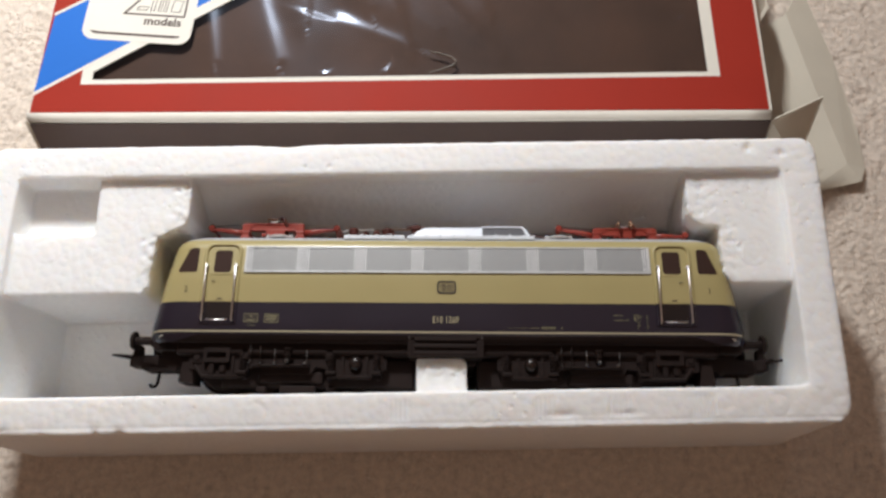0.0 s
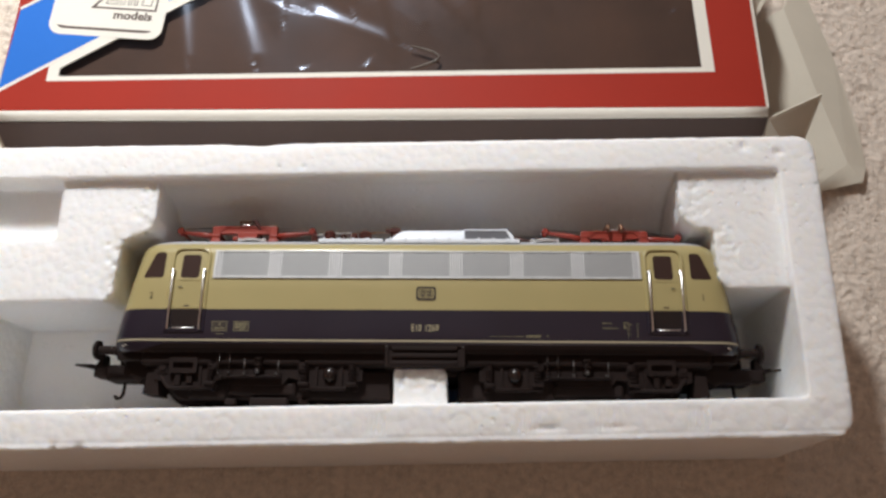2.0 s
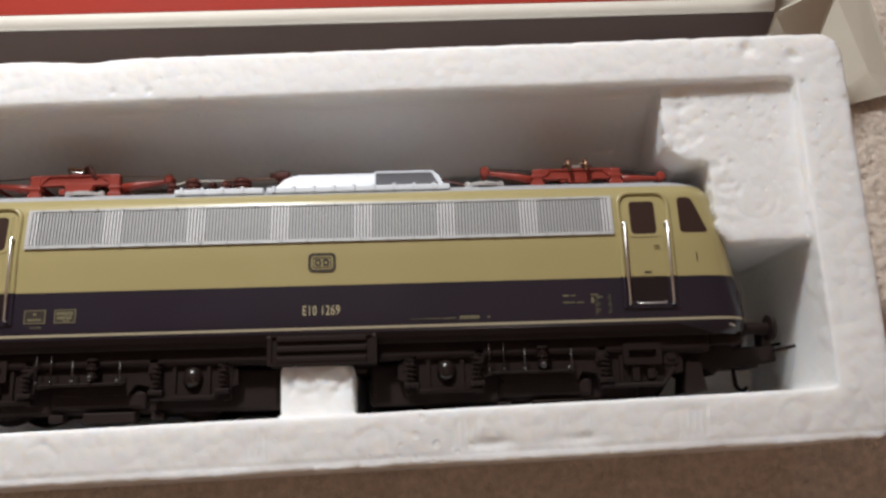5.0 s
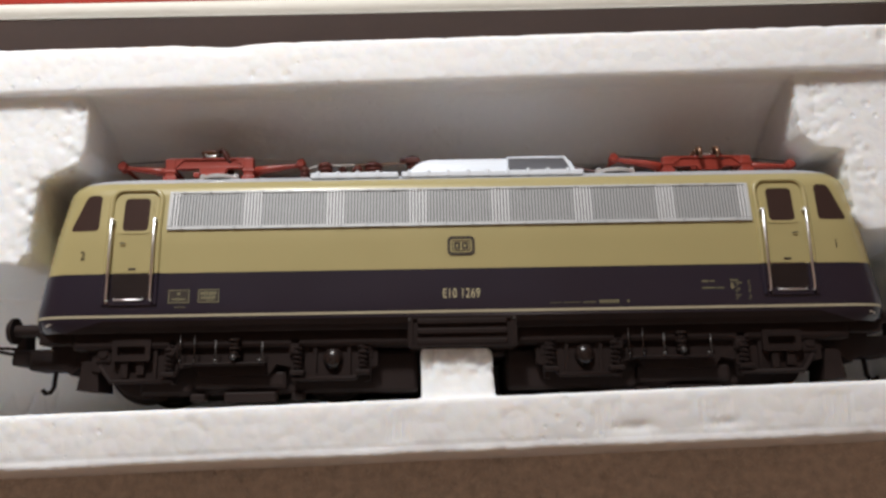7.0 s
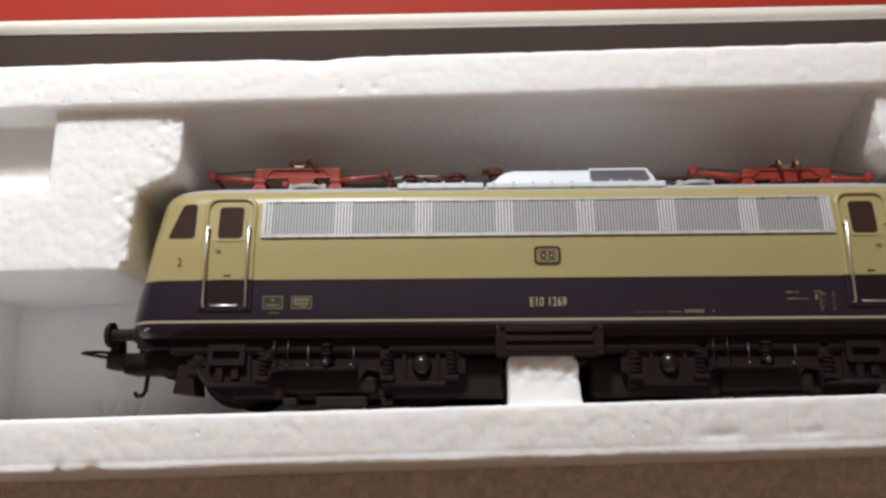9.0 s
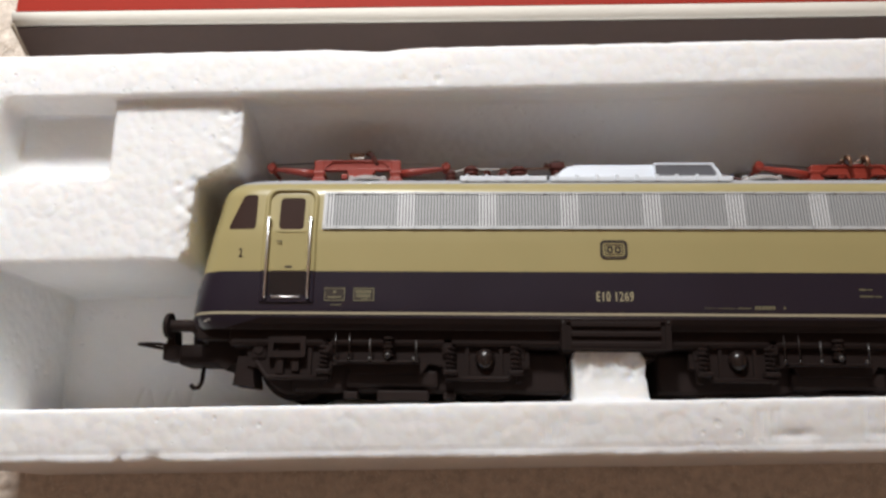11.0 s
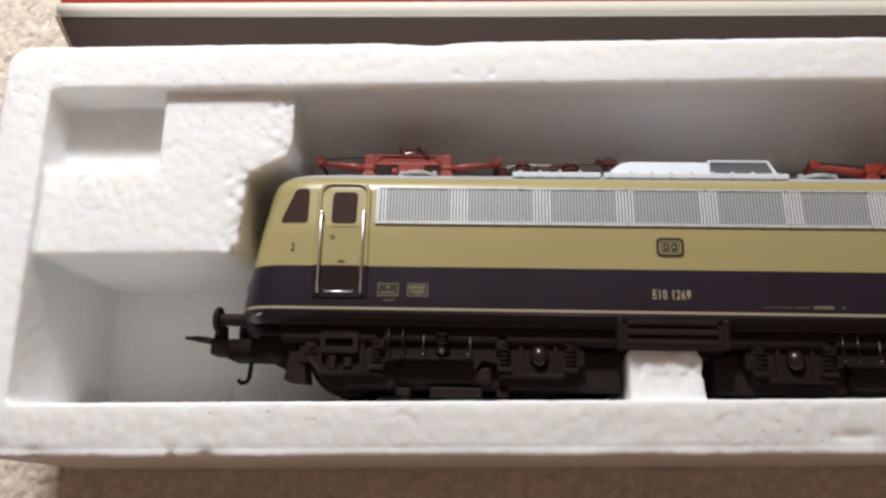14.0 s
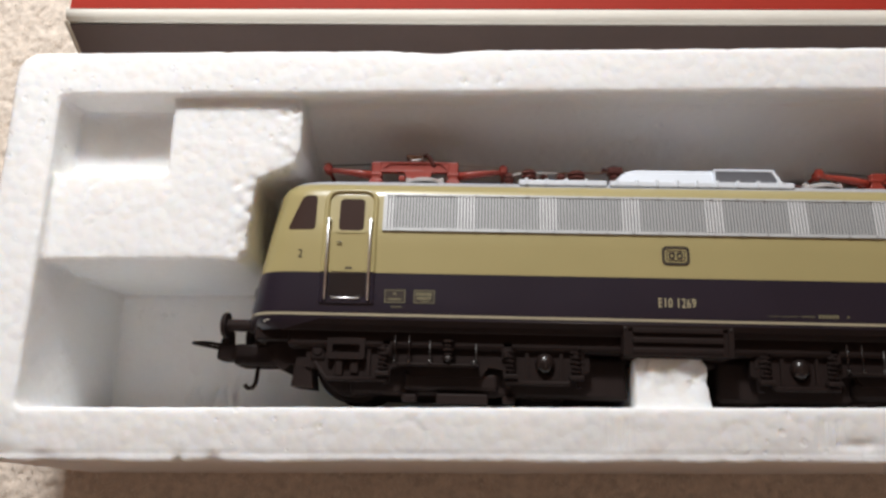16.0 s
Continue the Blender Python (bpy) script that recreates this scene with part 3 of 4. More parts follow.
    sheet(bm, [(-139, 136, TOP - 2.4), (108, 136, TOP - 2.4), (106, ymax - 2, TOP - 2.4), (-136, ymax - 2, TOP - 2.4)], 0.5)
    part("interior_stand_in", bm, INNER, root, "added dark brown sheet standing in for the box's dim inside")
    # clear film in the window, a little slack
    bm = bmesh.new()
    nx, ny = 300, 100
    # folds: start, end, width at start and end, steepness of the far flank
    creases = [(-7, 184, 20, 156.5, 5.5, 1.6, 0.24), (27, 186, 41, 169.5, 5.0, 1.5, 0.22), (-37, 170, -12, 160, 3.6, 2.6, 0.20), (-21, 184, -10.5, 157.5, 4.2, 1.0, 0.24), (-50, 186, -48.5, 171, 3.6, 1.6, 0.21),
               (-66, 182, -58, 156, 3.0, 3.0, 0.15), (-84, 176, -80, 156, 3.0, 1.6, 0.2), (52, 190, 58, 160, 4.2, 2.0, 0.14), (-34, 190, -2, 166, 3.4, 2.2, 0.17), (8, 190, 16, 172, 3.4, 2.0, 0.20), (-30, 190, -26, 176, 3.0, 2.0, 0.22),
               (-20.2, 150, -19.8, 151, 0.8, 0.7, 0.45), (-41.6, 149.8, -41, 150.2, 0.7, 0.6, 0.4), (82, 170, 82.4, 170.4, 0.6, 0.6, 0.4)]
    grid = []
    for j in range(ny + 1):
        row = []
        for i in range(nx + 1):
            y = 146.8 + (213.5 - 146.8) * j / ny
            xl = -124 if y < 151.5 else -124 + (y - 151.5) / 0.62
            x = xl + (92.5 - xl) * i / nx
            sag = 0.15 * math.sin(x / 31 + y / 27) + 0.006 * min(y - 147, (213.5 - y) * 5)
            # soft folds: steep on the far flank, slack on the near one
            for ax, ay, cx, cy, wa, wb, steep in creases:
                dx, dy = cx - ax, cy - ay
                f = max(0.0, min(1.0, ((x - ax) * dx + (y - ay) * dy) / (dx * dx + dy * dy)))
                wide = wa + (wb - wa) * f
                ex, ey = x - ax - f * dx, y - ay - f * dy
                reach = wide if dx * ey - dy * ex > 0 else 3.5 * wide
                sag += steep * wide * math.exp(-(ex * ex + ey * ey) / reach ** 2)
            row.append(bm.verts.new((x, y, TOP - 0.8 + sag)))
        grid.append(row)
    for j in range(ny):
        for i in range(nx):
            bm.faces.new((grid[j][i], grid[j][i + 1], grid[j + 1][i + 1], grid[j + 1][i]))
    film = part("film", bm, FILM, root, "clear crinkled plastic film", smooth=True)
    film.visible_shadow = False
    # a pale wavy kink pressed into the film
    bm = bmesh.new()
    kink = [(-5.1, 158.2), (-1.5, 157.4), (2.6, 156.0), (4.6, 154.2), (3.2, 152.4), (-0.6, 151.0), (-4.4, 149.9), (-4.8, 148.8), (-1.4, 147.6)]
    tube(bm, [(x, y, TOP - 0.3) for x, y in kink], [0.15, 0.3, 0.35, 0.3, 0.4, 0.35, 0.3, 0.3, 0.15], 6)
    part("kink", bm, KINK, film, "pale wavy kink in the film", smooth=True)
    # blue band with white edge lines
    bm = bmesh.new()
    prism(bm, [(-141.0, 143.4), (-108.5, 163.4), (-79.0, 181.8), (-34, 209.7), (-34, 224), (-54, 224), (-104, 194.5), (-138.3, 173.5)], TOP - 0.3, TOP + 0.06)
    part("blue_band", bm, CARD_BLUE, root, "bright blue printed band")
    bm = bmesh.new()
    for a, b, w in (((-141.2, 142.6), (-33, 209.7), 0.55), ((-138.4, 174.2), (-54, 224.5), 0.5)):
        d = (Vector(b) - Vector(a)).normalized()
        q = Vector((-d.y, d.x)) * w
        prism(bm, [(a[0] - q.x, a[1] - q.y), (b[0] - q.x, b[1] - q.y), (b[0] + q.x, b[1] + q.y), (a[0] + q.x, a[1] + q.y)], TOP - 0.3, TOP + 0.09)
    part("band_edge", bm, CARD_WHITE, root, "white printed lines")
    # white badge with plain dark shapes for its mark
    def tilt(pts, c=(-104.9, 182), a=-5.0):
        m = Matrix.Rotation(radians(a), 2)
        return [tuple(Vector(c) + m @ Vector(p)) for p in pts]
    bm = bmesh.new()
    prism(bm, tilt(round_rect(-21.5, 17.6, -19.4, 22, 4.5)), TOP - 0.3, TOP + 0.13)
    badge = part("badge", bm, CARD_WHITE, root, "white rounded badge with a dark mark")
    bm = bmesh.new()
    prism(bm, tilt([(-19.2, -1.8), (-9.5, 9.5), (-1, 19.5), (-19.5, 19.5), (-19.6, -1.5)]), TOP, TOP + 0.16)
    part("dark_corner", bm, CARD_BROWN, badge)
    bm = bmesh.new()
    prism(bm, tilt(round_poly([(-19.0, -15.8), (-17, -17.1), (12, -17.1), (14.3, -16.2), (12.5, -16.1), (-15, -16.2)], 0.6)), TOP, TOP + 0.16)
    part("underline", bm, CARD_BROWN, badge)
    bm = bmesh.new()
    ring(bm, tilt([(-8.5, -8.6), (14.3, -8.6), (14.3, 8), (4, 8)]), tilt([(-6.9, -7.9), (13.6, -7.9), (13.6, 7.2), (4.4, 7.2)]), TOP, TOP + 0.16)
    for x0, x1, y0, y1 in ((-3.8, 0.2, -6.6, -5.0), (1.2, 2.8, -6.6, -0.6), (3.9, 5.2, -6.6, -1.4), (5.9, 7.2, -6.6, -1.4), (8.6, 12.2, -6.6, -1.6)):
        ring(bm, tilt([(x0, y0), (x1, y0), (x1 + 0.5, y1), (x0 + 0.5, y1)]), tilt([(x0 + 0.35, y0 + 0.3), (x1 - 0.3, y0 + 0.3), (x1 + 0.2, y1 - 0.3), (x0 + 0.8, y1 - 0.3)]), TOP, TOP + 0.16)
    part("mark", bm, CARD_BROWN, badge)
    word = letters("print", "models", 4.4, CARD_BROWN, badge, (-99.3, 170.6, TOP + 0.16), depth=0.03, squeeze=1.05, bold=0.12)
    word.rotation_euler.z = radians(-5)
    # end flaps at the open right end
    bm = bmesh.new()
    sheet(bm, [(111.5, 121.5, 1.6), (130.0, 116.0, 1.2), (150.0, 120.0, 3.6), (145.4, 126.5, 4.6), (137.0, 157, 6.0), (130.0, 187.5, 7.0), (112.0, 178.5, 2.4)], 0.6)
    part("main_flap", bm, CARD_GREY, root, "plain grey card inside of the end flap")
    bm = bmesh.new()
    sheet(bm, [(150.0, 120.0, 3.6), (153.0, 126.0, 1.6), (152.6, 141.0, 1.4), (147.5, 171.0, 2.0), (139.0, 203.0, 3.0), (130.0, 187.5, 7.0), (137.0, 157, 6.0), (145.4, 126.5, 4.6)], 0.6)
    part("tuck_tab", bm, CARD_GREY, root, "grey card tuck tab")
    bm = bmesh.new()
    sheet(bm, [(110.2, 132.2, TOP - 3.0), (130.5, 143.0, 24.5), (124.0, 124.0, 12.0), (112.0, 121.3, 2.0)], 0.6)
    part("dust_flap", bm, CARD_GREY, root, "grey card dust flap, bent outwards")
    bm = bmesh.new()
    sheet(bm, [(108.4, 164.5, TOP - 2), (110.4, 169.2, 28), (117.5, 180.5, 22), (118.0, 192, 18), (108.2, 206.0, TOP - 3)], 0.6)
    part("dust_flap", bm, CARD_GREY, root, "grey card dust flap, bent outwards")
    return root


carton()


# ---- model locomotive, lying on its side in the tray ----
# its own axes: x along, y up from the rail, z out of the visible side; millimetres
LEVELS = [13.6, 14.6, 16.0, 18.0, 21.0, 25.4, 28.0, 31.0, 34.0, 36.0, 38.0, 40.0, 42.0, 43.4, 44.6, 45.6, 46.3, 47.0, 47.6, 48.0, 48.3, 48.5]
HALF_L = np.interp(LEVELS, [13.6, 15, 17, 25.4, 31, 36, 42, 45, 46.3, 47.2, 48, 48.5], [87.6, 88.3, 88.6, 87.2, 86.2, 85.3, 84.2, 83.4, 82.4, 80.4, 76.0, 68.0])
HALF_W = np.interp(LEVELS, [13.6, 15, 16.5, 34, 43.4, 44.6, 45.6, 46.3, 47, 47.6, 48, 48.3, 48.5], [16.5, 17.45, 18, 18, 16.8, 15.8, 14.6, 13.6, 12.4, 10.9, 9.2, 6.6, 3.5])
NOSE, POW = 12.5, 3.7


def side(u, v):
    """How far the visible side of the body stands out at (u, v)."""
    L, W = float(np.interp(v, LEVELS, HALF_L)), float(np.interp(v, LEVELS, HALF_W))
    d = (abs(u) - (L - NOSE)) / NOSE
    return W if d <= 0 else W * max(0.0, 1 - min(d, 1) ** POW) ** (1 / POW)


def plan(i, q=22):
    L, W = float(HALF_L[i]), float(HALF_W[i])
    quarter = [(L - NOSE + NOSE * math.cos(a) ** (2 / POW), W * math.sin(a) ** (2 / POW)) for a in [radians(90) * k / q for k in range(q + 1)]]
    quarter += [(u, W) for u in (45, 25)]
    half = quarter + [(-u, w) for u, w in quarter[::-1]]
    return half + [(u, -w) for u, w in half[::-1][1:-1]]


def shell(lo, hi, cap=False):
    bm = bmesh.new()
    rows = [[bm.verts.new((u, LEVELS[i], w)) for u, w in plan(i)] for i in range(lo, hi + 1)]
    n = len(rows[0])
    for a, b in zip(rows, rows[1:]):
        for k in range(n):
            bm.faces.new((a[k], a[(k + 1) % n], b[(k + 1) % n], b[k]))
    if cap:
        bm.faces.new(rows[-1])
    return bm


def drape(bm, faces, proud, deep):
    """Cuts flat faces finely enough to follow the body's side, and gives them depth."""
    verts = {v for f in faces for v in f.verts}
    geom = list(faces) + list({e for f in faces for e in f.edges}) + list(verts)
    us, vs = [v.co.x for v in verts], [v.co.y for v in verts]
    cuts = [((0, q, 0), (0, 1, 0)) for q in LEVELS if min(vs) + 0.01 < q < max(vs) - 0.01]
    cuts += [((q, 0, 0), (1, 0, 0)) for q in np.arange(-88, 88.1, 1.1) if abs(q) > 68 and min(us) + 0.05 < q < max(us) - 0.05]
    for co, no in cuts:
        geom = bmesh.ops.bisect_plane(bm, geom=geom, plane_co=co, plane_no=no, dist=1e-5)["geom"]
    faces = [g for g in geom if isinstance(g, bmesh.types.BMFace)]
    got = bmesh.ops.extrude_face_region(bm, geom=faces, use_keep_orig=True)["geom"]
    top = {g for g in got if isinstance(g, bmesh.types.BMVert)}
    low = {v for f in faces for v in f.verts}
    for v in top:
        v.co.z = side(v.co.x, v.co.y) + proud
    for v in low:
        v.co.z = side(v.co.x, v.co.y) - deep


def patch(bm, outline, proud=0.12, deep=0.4):
    """A thin piece that follows the body's side."""
    f = bm.faces.new([bm.verts.new((u, v, 0)) for u, v in outline])
    f.normal_update()
    drape(bm, bmesh.ops.triangulate(bm, faces=[f])["faces"], proud, deep)


def patch_ring(bm, outer, inner, proud=0.3, deep=0.4):
    o, i = [[bm.verts.new((u, v, 0)) for u, v in q] for q in (outer, inner)]
    n = len(o)
    drape(bm, [bm.faces.new((o[k], o[(k + 1) % n], i[(k + 1) % n], i[k])) for k in range(n)], proud, deep)


def bar(u0, u1, v0, v1):
    return [(u0, v0), (u1, v0), (u1, v1), (u0, v1)]


def moulding(bm, path, wide, proud):
    """A low rounded bead along a path on the body's side."""
    rows = []
    for k, (u, v) in enumerate(path):
        a, b = path[max(k - 1, 0)], path[min(k + 1, len(path) - 1)]
        d = Vector((b[0] - a[0], b[1] - a[1])).normalized()
        row = []
        for q, h in ((-1, -0.15), (-0.8, 0.55), (-0.4, 0.92), (0, 1.0), (0.4, 0.92), (0.8, 0.55), (1, -0.15)):
            x, y = u - d.y * q * wide, v + d.x * q * wide
            row.append(bm.verts.new((x, y, side(x, y) + h * proud)))
        rows.append(row)
    for p, q in zip(rows, rows[1:]):
        for k in range(len(p) - 1):
            bm.faces.new((p[k], p[k + 1], q[k + 1], q[k]))


def arc(cx, cy, r, a0, a1, n=6):
    return [(cx + r * math.cos(radians(a0 + (a1 - a0) * k / n)), cy + r * math.sin(radians(a0 + (a1 - a0) * k / n))) for k in range(n + 1)]


def locomotive():
    root = new("locomotive")
    root.matrix_world = pose(0.0011, 0.039, 0.0293, 0, 0, -0.45)
    tagged(root, "cream and dark blue model electric locomotive lying in its foam tray", "model train")
    i_waist, i_roof = LEVELS.index(25.4), LEVELS.index(45.6)
    lower = part("lower_body", shell(0, i_waist), BLUE, root, "dark blue plastic lower body", smooth=True)
    upper = part("upper_body", shell(i_waist, i_roof), CREAM, root, "cream plastic upper body", smooth=True)
    roof = part("roof", shell(i_roof, len(LEVELS) - 1, cap=True), ROOF, root, "silver-grey plastic roof", smooth=True)
    # thin cream stripe low on the blue
    bm = bmesh.new()
    patch(bm, bar(-88.2, 88.2, 16.4, 16.9), 0.1, 0.2)
    part("stripe", bm, STRIPE, root, "thin cream stripe")
    # louvre band: seven panels of upright slats in a frame with screws
    u0, u1, v0, v1 = -59.7, 60.0, 35.0, 42.6
    # backing behind the slats, coloured dark for the shade between them
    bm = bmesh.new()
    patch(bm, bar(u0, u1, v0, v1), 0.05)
    band = part("louvre_band", bm, SLOT_SHADE, root, "silver ventilation louvre band")
    bm = bmesh.new()
    for a, b, p in ((34.45, 35.1, 0.45), (42.45, 42.85, 0.4)):
        patch(bm, bar(u0 - 0.3, u1 + 0.3, a, b), p)
    for a in (u0 - 0.3, u1 - 0.3):
        patch(bm, bar(a, a + 0.6, 35.2, 42.4), 0.5)
    part("louvre_frame", bm, STRIP, band, "silver frame strip")
    panel = (u1 - u0) / 7
    slat_mesh = {}
    for k in range(7 * 26):
        pitch = panel / 26
        u = u0 + pitch * (k + 0.5)
        j = min((k + 0.5) % 26, 26 - (k + 0.5) % 26)
        bright = j < 3.1
        if bright not in slat_mesh:
            bm = bmesh.new()
            h, wd = (0.36, 0.34) if bright else (0.26, 0.41)
            patch(bm, bar(-wd / 2, wd / 2, 35.2, 42.4), h, 0.0)
            ob = part("slat", bm, LOUVRE_LIGHT if bright else LOUVRE, band)
            slat_mesh[bright] = ob.data
        else:
            ob = new("slat", slat_mesh[bright])
            ob.parent = band
        ob.location.x = u * MM
    bm0 = bmesh.new()
    disc(bm0, (0, 0, 0), (0, 0, 1), 0.2, 0.25, 8)
    first = None
    for k in range(22):
        u = u0 + (u1 - u0) * (k + 0.5) / 22
        for v, p in ((34.75, 0.5), (42.65, 0.4)):
            if first is None:
                ob = first = part("screw", bm0, LOUVRE, band)
            else:
                ob = new("screw", first.data)
                ob.parent = band
            ob.location = (u * MM, v * MM, (side(u, v) + p) * MM)
    # emblem: thick dark rim, thinner inner rim, plain shapes inside
    bm = bmesh.new()
    patch(bm, round_rect(-2.45, 3.15, 28.1, 32.1, 1.0), 0.06)
    emblem = part("emblem", bm, CREAM, root, "small rounded railway emblem, dark print on cream")
    bm = bmesh.new()
    ring(bm, round_rect(-2.45, 3.15, 28.1, 32.1, 1.0), round_rect(-1.87, 2.57, 28.68, 31.52, 0.6), 17.9, 18.14)
    ring(bm, round_rect(-1.55, 2.25, 29.0, 31.2, 0.3), round_rect(-1.33, 2.03, 29.22, 30.98, 0.15), 17.9, 18.14)
    part("emblem_rim", bm, DARKPRINT, emblem, "dark printed rims")
    bm = bmesh.new()
    for x0, x1 in ((-1.1, 0.2), (0.5, 1.8)):
        ring(bm, round_rect(x0, x1, 29.4, 30.8, 0.3, 3), round_rect(x0 + 0.4, x1 - 0.4, 29.8, 30.4, 0.15, 3), 17.9, 18.14)
    part("emblem_print", bm, DARKPRINT, emblem, "dark printed shapes")
    letters("running_number", "E10 1269", 2.75, LINE, root, (0.2, 20.2, 18.06), depth=0.05, label="cream printed number", squeeze=0.66, bold=0.0, space=1.12)
    for w, u in (("2", -76.9), ("1", 77.0)):
        o = letters("end_number", w, 2.6, DARKPRINT, root, (u, 29.2, side(u, 29.2) + 0.06), depth=0.05, label="small dark printed number", squeeze=0.8)
        o.rotation_euler.y = radians(8 if u > 0 else -8)
    # maker's plates and small unreadable print
    for u, lines in ((-56.8, 1), (-50.8, 2)):
        bm = bmesh.new()
        patch(bm, bar(u - 2.1, u + 2.1, 19.2, 21.9), 0.05)
        plate = part("makers_plate", bm, DARKPRINT, root, "small dark plate with cream print")
        bm = bmesh.new()
        patch_ring(bm, bar(u - 2.1, u + 2.1, 19.2, 21.9), bar(u - 1.95, u + 1.95, 19.35, 21.75), 0.1)
        part("plate_rim", bm, PLATE, plate, "thin cream line")
        bm = bmesh.new()
        if lines == 1:
            patch(bm, bar(u - 0.3, u + 0.25, 20.85, 21.3), 0.1)
            rows = ((19.75, 20.15, -1.35, 1.35, 9),)
        else:
            rows = ((20.75, 21.45, -1.65, 1.65, 6), (19.9, 20.55, -1.5, 1.5, 6))
            patch(bm, bar(u - 0.4, u + 0.9, 19.5, 19.7), 0.1)
        for y0, y1, a, b, n in rows:
            for k in range(n):
                x = u + a + (b - a) * k / n
                patch(bm, bar(x, x + (b - a) / n * 0.72, y0, y1), 0.1)
        part("plate_print", bm, PLATE, plate, "rows of small cream bars")
    marks = [(18, 20.2, 17.98, 18.06), (20.6, 24.0, 17.96, 18.06), (24.6, 27.2, 17.94, 18.12), (33.6, 34.0, 17.9, 18.3), (48.9, 50.2, 21.75, 22.05), (50.5, 51.5, 21.8, 22.0), (48.9, 51.4, 20.4, 20.65),
             (51.7, 53.2, 20.4, 20.6), (54.6, 56.2, 21.9, 22.15), (54.7, 55.2, 20.3, 21.5), (55.6, 57.0, 21.4, 21.6), (-57.6, -55.4, 18.3, 18.45)]
    for k in range(8):
        marks.append((58.1 + 0.15 * (k % 3), 58.6 + 0.1 * (k % 2), 18.2 + k * 0.5, 18.36 + k * 0.5))
        marks.append((55.4 + 0.3 * (k % 2), 55.9 + 0.35 * (k % 3), 18.1 + k * 0.42, 18.22 + k * 0.42))
    for k in range(6):
        marks.append((28.0 + k * 0.68, 28.5 + k * 0.68, 17.75, 18.45))
    for m in marks:
        bm = bmesh.new()
        patch(bm, bar(*m), 0.07)
        part("print_bar", bm, PLATE, root)
    # cab doors and cab windows, alike at both ends
    for s in (-1, 1):
        def m(pts):
            return [(s * u, v) for u, v in pts]
        bm = bmesh.new()
        patch(bm, m(round_rect(63.0, 70.5, 25.5, 42.3, 0.9)), 0.12)
        door = part("cab_door", bm, CREAM, root, "cream cab door with a dark window")
        # rounded surround, cream above the waist and blue below it
        bm = bmesh.new()
        moulding(bm, m([(61.6, v) for v in (25.4, 31, 36, 40)] + arc(64.2, 40.9, 2.6, 180, 90) + [(66.8, 43.5)] + arc(69.3, 40.9, 2.6, 90, 0) + [(71.9, v) for v in (40, 36, 31, 25.4)]), 0.62, 0.62)
        part("door_surround", bm, CREAM, door, "raised cream door surround", smooth=True)
        for u in (61.6, 71.9):
            bm = bmesh.new()
            moulding(bm, m([(u, 25.4), (u, 22), (u, 19.6), (u, 19.0)]), 0.55, 0.5)
            part("door_surround", bm, BLUE, door, "raised dark blue door surround", smooth=True)
        bm = bmesh.new()
        patch(bm, m(bar(62.9, 70.6, 20.3, 25.2)), 0.05)
        part("step_recess", bm, BLACK, door, "black step recess")
        bm = bmesh.new()
        patch(bm, m(bar(62.6, 70.9, 18.9, 19.5)), 0.4)
        part("door_sill", bm, BLUE, door)
        bm = bmesh.new()
        patch_ring(bm, m(round_rect(63.3, 69.8, 33.7, 42.1, 1.2)), m(round_rect(63.9, 69.2, 34.3, 41.5, 0.9)), 0.24)
        part("window_frame", bm, CREAM, door)
        bm = bmesh.new()
        patch(bm, m(round_rect(63.8, 69.3, 34.2, 41.6, 0.9)), 0.14)
        part("pane", bm, WINDOW, door, "dark glazed pane")
        bm = bmesh.new()
        tube(bm, [(s * 68.4, 31.7, 18.1), (s * 68.4, 31.7, 18.5), (s * 69.3, 31.75, 18.5)], 0.13, 6)
        part("door_handle", bm, STEEL, door)
        bm = bmesh.new()
        patch(bm, m(bar(65.9, 67.4, 26.1, 26.5)), 0.2)
        part("key_plate", bm, DARKPRINT, door)
        for u in (62.35, 71.15):
            bm = bmesh.new()
            w = side(s * u, 30)
            tube(bm, [(s * u, 36.5, w - 0.2), (s * u, 36.5, w + 0.75), (s * u, 36.2, w + 1.05), (s * u, 20.1, w + 1.05), (s * u, 19.8, w + 0.75), (s * u, 19.8, w - 0.2)], 0.25, 8)
            disc(bm, (s * u, 36.5, w - 0.1), (0, 0, 1), 0.42, 1.2, 10, 0.1)
            part("handrail", bm, CHROME, door, "bright chrome handrail", smooth=True)
        bm = bmesh.new()
        tube(bm, [(s * 64.0, 20.3, 18.0), (s * 64.1, 19.9, 18.6), (s * 69.8, 19.9, 18.6), (s * 69.9, 20.3, 18.0)], 0.2, 8)
        part("step", bm, CHROME, door, "chrome door step", smooth=True)
        bm = bmesh.new()
        win = round_poly(m([(74.1, 34.5), (80.1, 34.5), (77.2, 42.3), (74.2, 42.4)]), 1.0)
        patch(bm, win, 0.06)
        part("cab_window", bm, WINDOW, root, "dark glazed cab side window")
        # end lamp stub and small white mark by the buffer
        bm = bmesh.new()
        patch(bm, m(bar(82.5, 83.3, 15.25, 15.5)), 0.1)
        patch(bm, m(bar(83.3, 83.9, 15.0, 15.3)), 0.1)
        part("white_mark", bm, CARD_WHITE, root)
        for v, u in ((27.3, 85.2), (21.8, 86.4)):
            bm = bmesh.new()
            disc(bm, (s * (u - 1.8), v, 10.0), (s, 0, 0.55), 1.4, 3.0, 16, 0.3)
            part("end_lamp", bm, CREAM if v > 25 else BLUE, root, smooth=True)
        # buffers
        for w in (10.0, -10.0):
            bm = bmesh.new()
            disc(bm, (s * 84.0, 15.1, w), (s, 0, 0), 1.3, 9.2, 16)
